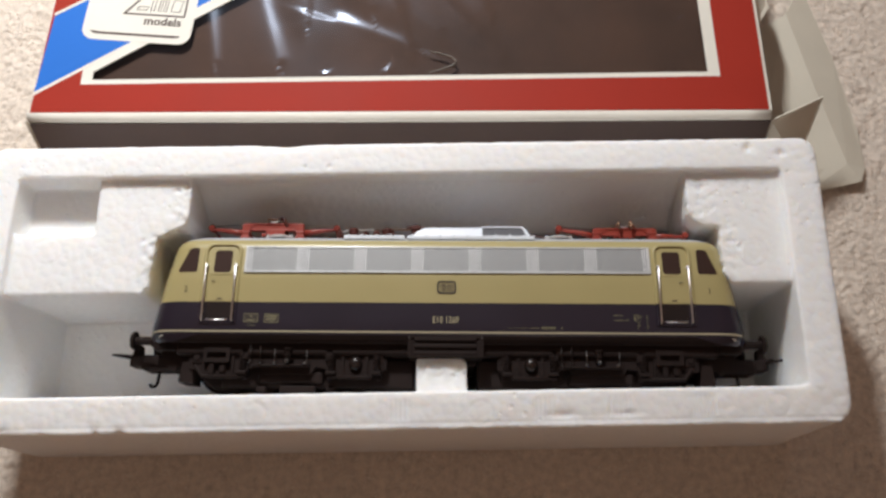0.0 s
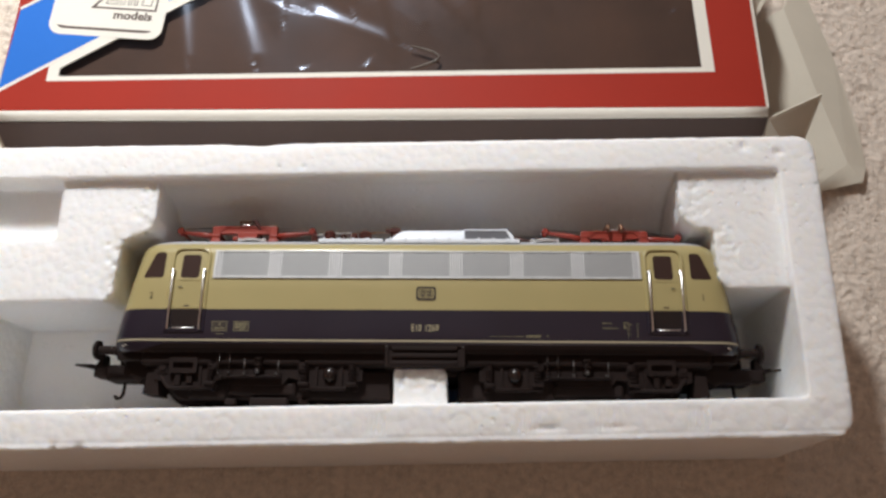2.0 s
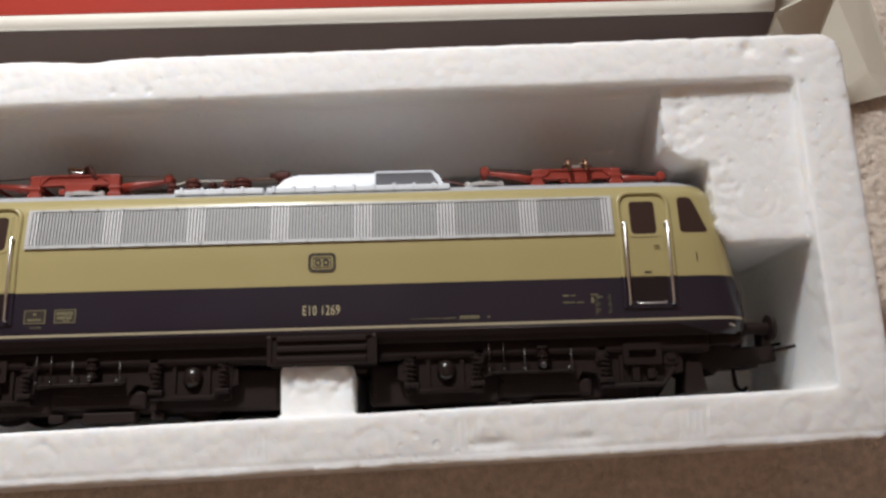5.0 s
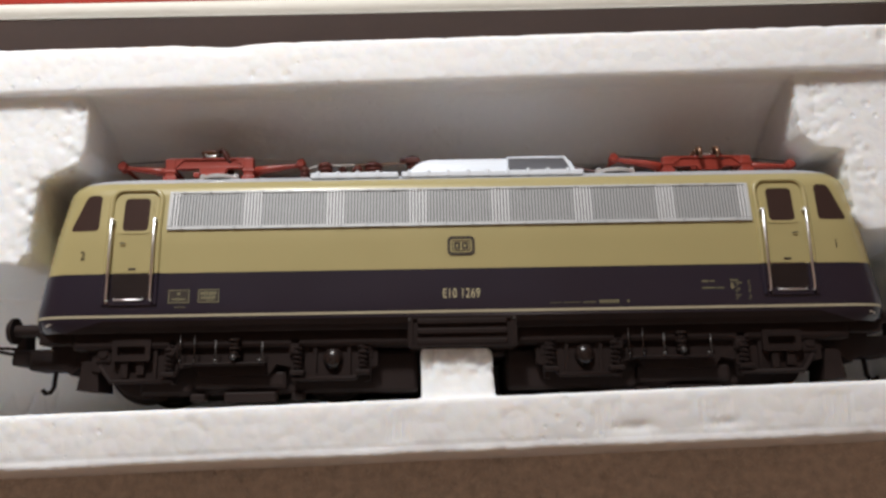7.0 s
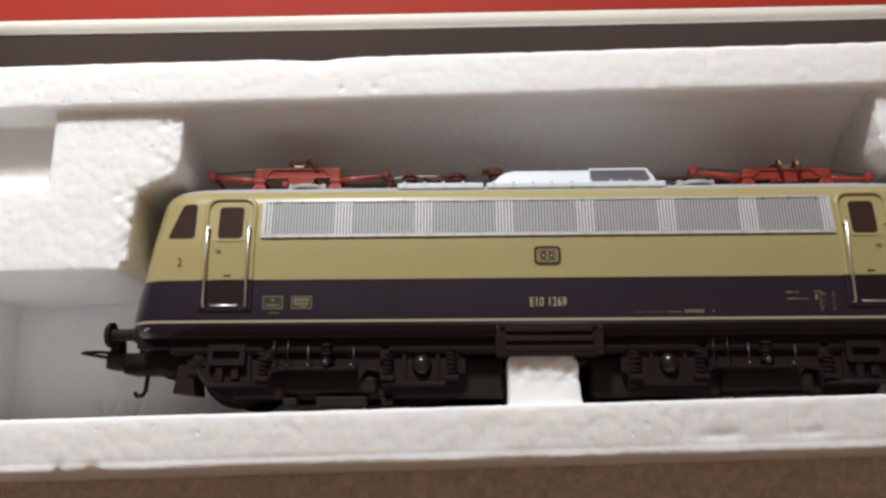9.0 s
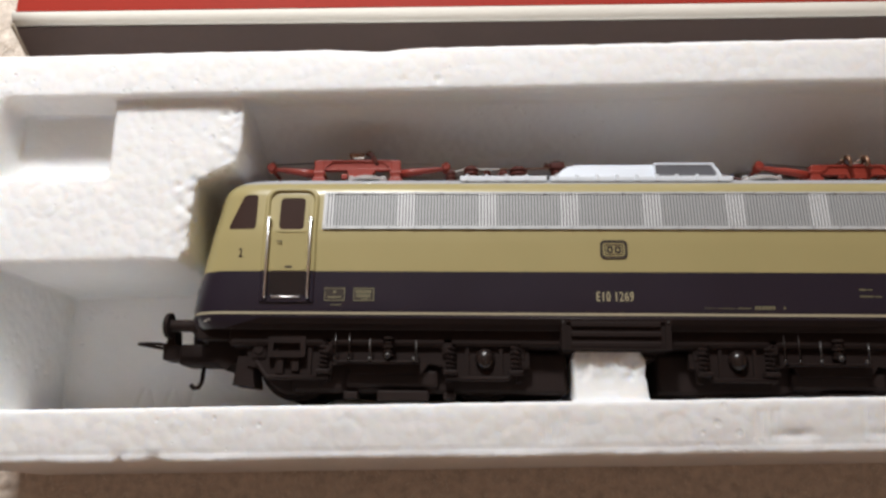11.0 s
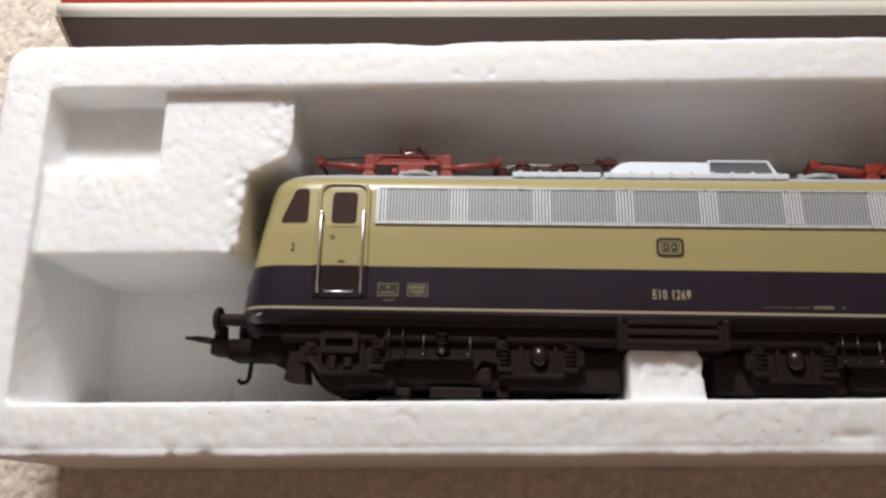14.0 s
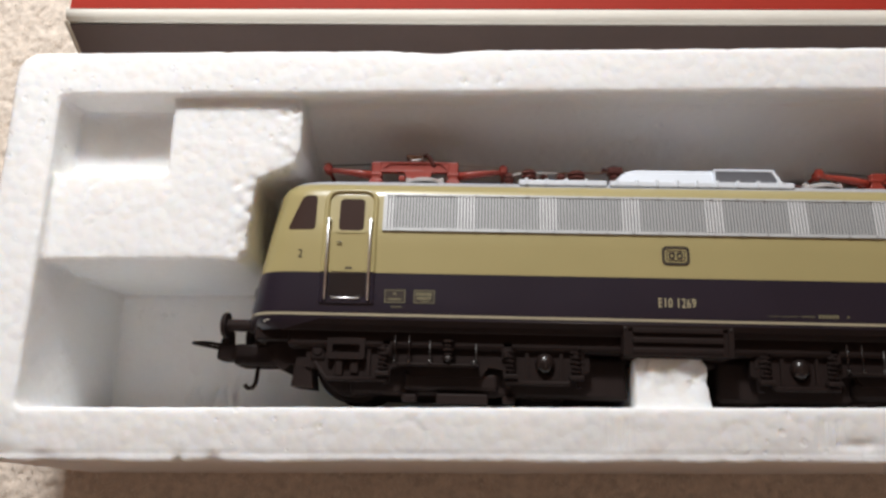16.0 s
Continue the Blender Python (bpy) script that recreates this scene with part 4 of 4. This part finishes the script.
            disc(bm, (s * 84.0, 15.1, w), (s, 0, 0), 1.75, 4.2, 16, 0.2)
            bf = part("buffer", bm, BLACK, root, "black buffer", smooth=False)
            bm = bmesh.new()
            disc(bm, (s * 93.0, 15.1, w), (s, 0, 0), 2.75, 1.1, 24, 0.4)
            part("buffer_plate", bm, BLACK, bf, smooth=False)
        # buffer beam, coupling box, loop and hook
        bm = bmesh.new()
        box(bm, min(s * 79, s * 86), max(s * 79, s * 86), 11.6, 14.2, -14.5, 14.5, 0.4)
        part("buffer_beam", bm, BLACK, root)
        bm = bmesh.new()
        box(bm, min(s * 77, s * 93), max(s * 77, s * 93), 7.4, 12.0, -4.2, 4.2, 0.7)
        box(bm, min(s * 92, s * 97.2), max(s * 92, s * 97.2), 8.6, 12.0, -3.0, 3.0, 0.5)
        prism(bm, [(s * 94.6, 11.0), (s * 97.2, 11.0), (s * 96.0, 15.4), (s * 95.0, 15.4)], -2.2, 2.2)
        cp = part("coupling", bm, BLACK, root, "black model coupling")
        bm = bmesh.new()
        tube(bm, [(s * 96.5, 12.4, -3.4), (s * 101, 13.1, -3.6), (s * 102.8, 13.0, -2.4), (s * 103.2, 12.6, 0), (s * 102.8, 12.2, 2.4), (s * 101, 11.8, 3.6), (s * 96.5, 11.0, 3.4)], 0.36, 8)
        part("loop", bm, BLACK, cp, smooth=True)
        bm = bmesh.new()
        tube(bm, [(s * 88.3, 8, 0.5), (s * 88.6, 3.9, 0.5), (s * 89.2, 2.9, 0.5), (s * 90.4, 2.7, 0.5), (s * 91.0, 3.5, 0.5)], 0.5, 8)
        part("hook", bm, BLACK, cp, smooth=True)
        bm = bmesh.new()
        prism(bm, [(s * 73.4, 2.0), (s * 77.9, 2.4), (s * 77.1, 8.2), (s * 74.2, 8.4)], 6.0, 13.5)
        part("rail_guard", bm, BLACK, root)
        bm = bmesh.new()
        prism(bm, [(s * 71, 12.5), (s * 84.5, 12.5), (s * 83.5, 8.4), (s * 80.2, 5.6), (s * 78.6, 7.0), (s * 71, 7.4)], -12.5, 11.5)
        part("pilot", bm, BLACK, root, "black front apron")
    underframe(root)
    roof_gear(root, roof)
    return root


def underframe(root):
    bm = bmesh.new()
    box(bm, -79, 79, 10.2, 16.2, -15.2, 15.2, 0.9)
    part("underframe", bm, BLACK, root, "black underframe")
    for x0, x1, y0 in ((-66, -8.9, 1.2), (9.3, 64.5, 1.2), (-8.8, 9.2, 8.0)):
        bm = bmesh.new()
        box(bm, x0, x1, y0, 9.8, -11.4, 11.4, 0.8)
        part("chassis_block", bm, BLACK, root, "black chassis block")
    bm = bmesh.new()
    patch(bm, [(-80, 13.5), (-72, 15.75), (72, 15.75), (80, 13.5)], 0.06, 0.3)
    part("solebar", bm, BLACK, root, "black strip below the stripe")
    bm = bmesh.new()
    box(bm, -10.8, 11.4, 9.4, 15.8, -17.2, 17.2, 0.7)
    eq = part("equipment_box", bm, BLACK, root, "black ribbed equipment box")
    for v in (10.0, 12.1, 14.1):
        bm = bmesh.new()
        box(bm, -8.8, 9.2, v, v + 1.15, 17.0, 17.75, 0.25)
        part("rib", bm, BLACK, eq)
    bm = bmesh.new()
    ring(bm, bar(-10.6, 11.2, 9.6, 15.6), bar(-9.7, 10.1, 10.0, 15.2), 16.9, 17.7)
    part("rim", bm, BLACK, eq)
    for u in (-10.3, 10.7):
        bm = bmesh.new()
        disc(bm, (u, 15.2, 17.6), (0, 0, 1), 0.3, 0.3, 8)
        part("screw", bm, STEEL, eq)
    wheel = {}
    for c in (-46.0, 44.2):
        bogie = new("bogie")
        bogie.parent = root
        bogie["label"] = "black four-wheel bogie with coil springs"
        # side frame: deep at the axles, arched between
        bm = bmesh.new()
        out = [(c - 29, 9.6), (c - 29, 6.4), (c - 25.5, 5.4), (c - 24, 3.6), (c - 15, 3.6), (c - 13, 6.2), (c - 8.5, 7.0), (c - 7, 4.9), (c + 7, 4.9), (c + 8.5, 7.0), (c + 13, 6.2), (c + 15, 3.6),
               (c + 24, 3.6), (c + 25.5, 5.4), (c + 29, 6.4), (c + 29, 9.6), (c + 22, 11.4), (c - 22, 11.4)]
        prism(bm, out, 12.4, 14.0)
        part("side_frame", bm, BLACK, bogie)
        for a in (c - 19.6, c + 19.6):
            # axle box in a horn guide: a slotted square box at the outer axle, a rounded one at the inner
            bm = bmesh.new()
            ring(bm, round_rect(a - 3.6, a + 4.0, 3.9, 11.6, 0.6, 2), round_rect(a - 2.9, a + 3.3, 4.6, 11.0, 0.4, 2), 13.2, 14.6)
            part("horn_guide", bm, BLACK, bogie)
            bm = bmesh.new()
            if abs(a) > 40:
                e = a - 1.0 if a < 0 else a + 1.0
                ring(bm, round_rect(e - 3.9, e + 3.9, 7.9, 12.6, 0.5, 2), round_rect(e - 2.8, e + 2.8, 9.2, 10.9, 0.3, 2), 14.2, 15.6)
                box(bm, e - 3.6, e + 3.6, 8.2, 12.3, 13.4, 14.5, 0.3)
                box(bm, e - 2.2, e - 0.6, 4.4, 8.0, 13.6, 15.2, 0.3)
                box(bm, e + 0.9, e + 2.6, 5.0, 8.0, 13.6, 15.0, 0.3)
                part("axle_box", bm, BLACK, bogie, "square black axle box with a slot")
            else:
                got = bmesh.ops.create_uvsphere(bm, u_segments=18, v_segments=10, radius=1)["verts"]
                for v in got:
                    v.co = Vector((a + 0.4 + v.co.x * 2.1, 7.9 + v.co.y * 2.4, 13.8 + v.co.z * 2.0))
                part("axle_box", bm, BLACK_GLOSS, bogie, "rounded shiny black axle box", smooth=True)
            for d in (-6.6, 6.6):
                if abs(a + d) > 68:
                    continue
                bm = bmesh.new()
                coil = [(a + d + 0.85 * math.cos(t), 6.0 + t * 0.15, 14.9 + 0.85 * math.sin(t)) for t in np.arange(0, 10.5 * math.pi, math.pi / 5)]
                tube(bm, coil, 0.3, 5)
                part("spring", bm, BLACK, bogie)
                bm = bmesh.new()
                q = 1 if d > 0 else -1
                prism(bm, [(a + d - 0.8 * q, 10.6), (a + d + 0.9 * q, 10.6), (a + d + 1.7 * q, 7.4), (a + d + 1.3 * q, 3.4), (a + d + 0.1 * q, 3.2), (a + d + 0.5 * q, 7.0)], 12.8, 14.3)
                part("brake_hanger", bm, BLACK, bogie)
                bm = bmesh.new()
                box(bm, a + d - 1.5, a + d + 1.5, 4.6, 5.6, 13.8, 16.0, 0.25)
                part("spring_seat", bm, BLACK, bogie)
            for w in (8.6, -8.6):
                if not wheel:
                    bm = bmesh.new()
                    tube(bm, [(0, 0, -1.6), (0, 0, 0.9), (0, 0, 1.3)], [7.6, 7.5, 7.0], 40)
                    tube(bm, [(0, 0, -2.2), (0, 0, -1.5)], [8.7, 8.5], 40)
                    wh = part("wheel", bm, BLACK, bogie, "black wheel")
                    wheel["mesh"] = wh.data
                else:
                    wh = new("wheel", wheel["mesh"])
                    wh.parent = bogie
                wh.location = (a * MM, 8.2 * MM, w * MM)
        # between the axles: dampers, pipes, centre spring
        for d, top, shine in ((-10.5, 12.9, False), (-7.6, 12.9, False), (-3.4, 11.8, True), (6.0, 11.4, True)):
            bm = bmesh.new()
            tube(bm, [(c + d, 7.6, 16.2), (c + d, top, 16.2)], 0.17, 8)
            disc(bm, (c + d - (0.5 if d > 0 else 0), 7.2, 16.2), (0, 1, 0), 0.4, 0.8, 10)
            part("damper", bm, STEEL if shine else BLACK_GLOSS, bogie, "thin dull metal damper rod", smooth=True)
        bm = bmesh.new()
        for k in range(5):
            disc(bm, (c + 0.3, 8.2 + k * 0.85, 15.4), (0, 1, 0), 1.3 - 0.25 * (k % 2), 0.6, 16, 0.2)
        spring = part("centre_spring", bm, BLACK_GLOSS, bogie, "shiny black centre spring")
        bm = bmesh.new()
        got = bmesh.ops.create_uvsphere(bm, u_segments=12, v_segments=8, radius=0.65)["verts"]
        for v in got:
            v.co += Vector((c + 0.3, 8.3, 16.6))
        part("spring_end", bm, STEEL, spring, "dull metal spring end", smooth=True)
        bm = bmesh.new()
        box(bm, c - 10.0, c + 6.6, 6.8, 7.3, 13.2, 16.4, 0.2)
        box(bm, c - 8.6, c + 10.5, 2.2, 5.9, 11.0, 13.2, 0.8)
        box(bm, c - 2.0, c + 8.5, -0.6, 1.6, 10.0, 13.6, 0.4)
        box(bm, c - 9.0, c - 6.0, -0.2, 1.4, 10.0, 13.0, 0.4)
        box(bm, c + 11.5, c + 14.0, -0.2, 1.4, 10.0, 13.0, 0.4)
        part("spring_plank", bm, BLACK, bogie)
        for q in (-1, 1):
            bm = bmesh.new()
            tube(bm, [(c + q * 27, 7.2, 14.8), (c + q * 24.5, 3.9, 15.0), (c + q * 12, 3.9, 15.0)], 0.5, 8)
            part("brake_rod", bm, BLACK, bogie, smooth=True)
            bm = bmesh.new()
            box(bm, c + q * 26.6 - 1.6, c + q * 26.6 + 1.6, 7.6, 12.0, 12.6, 14.4, 0.5)
            disc(bm, (c + q * 26.6, 9.6, 14.2), (0, 0, 1), 1.1, 0.5, 14, 0.2)
            part("sand_box", bm, BLACK, bogie)
            bm = bmesh.new()
            box(bm, c + q * 12.4 - 1.2, c + q * 12.4 + 1.2, 8.4, 12.2, 13.0, 15.2, 0.4)
            disc(bm, (c + q * 12.4, 9.6, 15.0), (0, 0, 1), 0.9, 0.7, 12, 0.2)
            part("bracket", bm, BLACK, bogie)
    return None


def roof_gear(root, roof):
    # walkway strips with ribs along the roof edge
    for a, b in ((-31.4, -12.6), (-12.0, 27.0)):
        bm = bmesh.new()
        box(bm, a, b, 46.2, 47.5, 11.6, 14.4, 0.25)
        rail = part("walkway", bm, HOOD, root, "pale grey ribbed roof walkway")
        u = a + 1.6
        while u < b - 0.6:
            bm = bmesh.new()
            box(bm, u - 0.35, u + 0.35, 46.3, 47.75, 11.8, 14.65, 0.12)
            part("rib", bm, HOOD, rail)
            u += 4.25
    # roof hood with sloped ends and a grille in its side
    bm = bmesh.new()
    lo = [(-11.2, 47.6, 12.0), (26.0, 47.6, 12.0), (26.0, 47.6, -12.0), (-11.2, 47.6, -12.0)]
    hi = [(-6.2, 51.4, 10.6), (23.7, 51.4, 10.6), (23.7, 51.4, -10.6), (-6.2, 51.4, -10.6)]
    mid = [(-8.6, 50.3, 11.4), (24.6, 50.7, 11.4), (24.6, 50.7, -11.4), (-8.6, 50.3, -11.4)]
    rows = [[bm.verts.new(p) for p in q] for q in (lo, mid, hi)]
    for a, b in zip(rows, rows[1:]):
        for k in range(4):
            bm.faces.new((a[k], a[(k + 1) % 4], b[(k + 1) % 4], b[k]))
    bm.faces.new(rows[-1])
    bmesh.ops.bevel(bm, geom=[e for e in bm.edges if len(e.link_faces) == 2], offset=0.35, segments=2, affect="EDGES")
    hood = part("roof_hood", bm, HOOD, root, "pale grey roof hood with a dark grille")
    bm = bmesh.new()
    ring(bm, [(10.8, 47.9), (25.2, 47.9), (23.6, 51.2), (10.8, 51.2)], [(11.1, 48.1), (24.6, 48.1), (23.1, 50.75), (11.1, 50.75)], 10.8, 12.25)
    part("grille_frame", bm, HOOD, hood)
    bm = bmesh.new()
    prism(bm, [(10.9, 47.9), (24.8, 47.9), (23.3, 50.9), (10.9, 50.9)], 10.6, 12.04)
    part("grille", bm, GRILLE, hood, "grey slatted grille")
    for k in range(5):
        bm = bmesh.new()
        v = 48.3 + k * 0.5
        box(bm, 11.1, 24.5 - (v - 48.1) * 0.56, v, v + 0.2, 11.9, 12.14)
        part("grille_slat", bm, GRILLE, hood)
    for u, v in ((21.2, 51.3),):
        bm = bmesh.new()
        disc(bm, (u, v, 6.0), (0, 1, 0), 0.75, 0.9, 10)
        part("roof_stud", bm, BROWN, root)
    # insulators and bus wire
    for u, w, h, r in ((-29.0, 9.0, 3.2, 1.7), (-25.4, 6.5, 3.2, 1.0), (-21.8, 9.0, 2.4, 1.3), (-18.4, 8.5, 3.0, 2.0), (-9.8, 7.0, 5.0, 1.3), (-33.4, 9.5, 2.0, 1.1)):
        bm = bmesh.new()
        k = 0.0
        while k < h:
            disc(bm, (u, 47.6 + k, w), (0, 1, 0), r, 0.55, 14, 0.2)
            disc(bm, (u, 47.6 + k + 0.5, w), (0, 1, 0), r * 0.7, 0.45, 12)
            k += 0.95
        part("insulator", bm, BROWN, root, "brown-red ribbed insulator")
    # the gleaming stretches of the bus wire take the paler wire colour
    for a, b, r, m in (((-30, 50.9, 9.2), (-22.5, 51.2, 8.2), 0.22, WIRE), ((-22.5, 51.2, 8.2), (-9.8, 51.9, 7.0), 0.22, COPPER), ((-33.5, 49.9, 9.5), (-30, 50.9, 9.2), 0.22, WIRE), ((24.0, 51.0, 6.5), (33.0, 48.3, 8.0), 0.3, BROWN), ((-6, 51.9, 6.0), (21.2, 51.9, 6.0), 0.15, BROWN)):
        bm = bmesh.new()
        tube(bm, [a, b], r, 6)
        part("roof_wire", bm, m, root)
    bm = bmesh.new()
    box(bm, -11.4, -8.0, 51.4, 53.0, 5.4, 8.6, 0.5)
    tube(bm, [(-12.6, 52.6, 7), (-7.0, 51.6, 7)], 0.6, 8)
    part("isolator_head", bm, BROWN, root)
    for u in (-52.0, 34.6):
        bm = bmesh.new()
        disc(bm, (u, 47.4, 8.5), (0, 1, 0), 4.4, 1.0, 28, 0.5)
        for d in (-3.6, 3.6):
            disc(bm, (u + d, 47.4, 10.0), (0, 1, 0), 0.7, 1.5, 10, 0.2)
        part("roof_disc", bm, SILVER, root, "pale shiny roof cover disc", smooth=False)
    for c, s, half in ((-54.4, -1, 19.8), (55.0, 1, 20.0)):
        pantograph(root, c, s, half)


def pantograph(root, c, s, half):
    """A folded pantograph: base frame with posts and gussets, four tapered arms to knuckles at their ends, wires and the contact head on top."""
    drop = 1.3 if s > 0 else 0.0
    top = 52.9 - drop
    pan = new("pantograph")
    pan.parent = root
    pan["label"] = "folded red pantograph"
    a, b = c - 9.2, c + 9.2
    for w in (9.0, -9.0):
        bm = bmesh.new()
        box(bm, a, b, top - 2.1, top - 0.3, w - 0.45, w + 0.45, 0.15)
        box(bm, a - 0.2, b + 0.2, top - 0.45, top, w - 0.9, w + 0.8, 0.12)
        box(bm, a, b, top - 2.4, top - 1.95, w - 0.7, w + 0.7, 0.12)
        part("base_frame", bm, RED, pan, "red channel with flanges")
        for u, d in ((a, 1), (b, -1)):
            bm = bmesh.new()
            box(bm, min(u - 0.5 * d, u + 1.7 * d), max(u - 0.5 * d, u + 1.7 * d), 48.0, top - 0.1, w - 0.95, w + 0.95, 0.25)
            box(bm, min(u - 0.9 * d, u + 2.1 * d), max(u - 0.9 * d, u + 2.1 * d), 47.6, 48.7, w - 1.2, w + 1.2, 0.25)
            box(bm, min(u - 0.8 * d, u + 2.0 * d), max(u - 0.8 * d, u + 2.0 * d), 49.5, 50.2, w - 1.1, w + 1.1, 0.2)
            part("frame_post", bm, RED, pan)
            bm = bmesh.new()
            prism(bm, [(u + 1.6 * d, top - 0.4), (u + 3.6 * d, top - 0.4), (u + 1.6 * d, top - 2.2)], w - 0.3, w + 0.75)
            part("gusset", bm, RED, pan)
        bm = bmesh.new()
        prism(bm, [(c - 2.4, top - 2.2), (c - 1.6, 48.4), (c + 3.0, 48.4), (c + 4.0, top - 2.2)], w - 0.8, w + 0.8)
        box(bm, c - 3.6, c - 2.2, 48.6, 49.8, w - 0.5, w + 0.5, 0.2)
        part("spring_box", bm, RED, pan)
    bm = bmesh.new()
    for u in (a + 0.6, b - 0.6):
        tube(bm, [(u, 50.6, -9), (u, 50.6, 9)], 0.8, 10)
    part("shaft", bm, RED, pan, smooth=True)
    for d in (-1, 1):
        tip = c + d * (half - (0.9 if s * d > 0 and s > 0 else 0))
        rise = (0.2 if d < 0 else -1.9) if s > 0 else 0.1
        for w in (8.2, -8.2):
            bm = bmesh.new()
            tube(bm, [(c + d * 8.8, 50.0 - 0.5 * drop, w), (c + d * 13, 50.6 + rise * 0.5 - 0.2 * drop, w * 0.98), (tip - d * 1.2, 51.4 + rise, w * 0.91), (tip, 51.5 + rise, w * 0.9)], [1.05, 0.85, 0.55, 0.6], 10)
            part("lower_arm", bm, RED, pan, smooth=True)
            bm = bmesh.new()
            disc(bm, (tip, 51.7 + rise, w * 0.9 - 1.1), (0, 0, 1), 1.05, 2.4, 14, 0.35)
            box(bm, tip - 0.55, tip + 0.55, 51.5 + rise, 53.0 + rise, w * 0.9 - 0.7, w * 0.9 + 0.7, 0.25)
            part("knuckle", bm, RED, pan)
            bm = bmesh.new()
            tube(bm, [(tip, 52.6 + rise, w * 0.85), (c + d * 9.0, 53.4 - drop, w * 0.8), (c + d * 3.0, 53.6 - drop, w * 0.7)], 0.16, 6)
            # only the pair that gleams takes the paler wire colour
            part("upper_wire", bm, (WIRE if s < 0 else STEEL) if s * d < 0 else STEEL, pan)
        bm = bmesh.new()
        tube(bm, [(tip, 51.7 + rise, -7.6), (tip, 51.7 + rise, 7.6)], 0.45, 8)
        part("cross_tube", bm, RED, pan)
    # contact head: two strips across the roof with curled horns, on a spring seat
    h = c + (0.3 if s < 0 else 0.0)
    low = 53.0 - drop
    if s < 0:
        # head tipped over: one flat strip on two legs, a bent strap beside it
        bm = bmesh.new()
        box(bm, h - 2.3, h + 1.3, low + 0.8, low + 1.7, -13, 9.6, 0.3)
        part("contact_strip", bm, COPPER, pan, "copper contact strip")
        for u in (h - 1.7, h + 0.6):
            bm = bmesh.new()
            box(bm, u - 0.45, u + 0.45, low - 0.2, low + 1.0, -8, 9.2, 0.2)
            part("head_leg", bm, BROWN, pan)
        bm = bmesh.new()
        tube(bm, [(h + 1.6, low + 1.3, 9.2), (h + 2.3, low + 1.6, 9.4), (h + 3.0, low + 0.9, 9.5), (h + 3.7, low - 0.4, 9.5), (h + 4.2, low - 1.2, 9.3)], [0.45, 0.6, 0.6, 0.55, 0.35], 10)
        part("head_strap", bm, BROWN, pan, smooth=True)
    else:
        for d in (-1.9, 1.9):
            bm = bmesh.new()
            box(bm, h + d - 0.6, h + d + 0.6, low + 0.5, low + 1.6, -13, 9.0, 0.25)
            tube(bm, [(h + d, low + 1.1, 8.8), (h + d, low + 1.5, 10.0), (h + d, low + 1.0, 11.3), (h + d, low - 0.2, 11.8), (h + d - 0.1 * d, low - 1.0, 11.4)], [0.6, 0.6, 0.55, 0.5, 0.35], 10)
            part("contact_strip", bm, COPPER, pan, "copper contact strip", smooth=True)
    bm = bmesh.new()
    box(bm, h - 2.4, h + 2.4, low - 0.4, low + 0.5, -8.0, 9.0, 0.3)
    part("head_frame", bm, BROWN, pan)
    bm = bmesh.new()
    tube(bm, [(h - 1.5, low + 0.9, 9.4), (h - 0.9, low + 0.3, 9.7), (h + 0.9, low + 0.3, 9.7), (h + 1.5, low + 0.9, 9.4)], 0.25, 8)
    part("head_link", bm, CHROME, pan, "bright metal link", smooth=True)
    if s > 0:
        bm = bmesh.new()
        tube(bm, [(h + 1.9, low + 0.7, 9.3), (h + 2.8, low + 1.0, 9.3), (h + 3.4, low + 0.1, 9.3), (h + 3.6, low - 1.0, 9.3)], 0.35, 8)
        part("head_spring", bm, BROWN, pan, smooth=True)


locomotive()
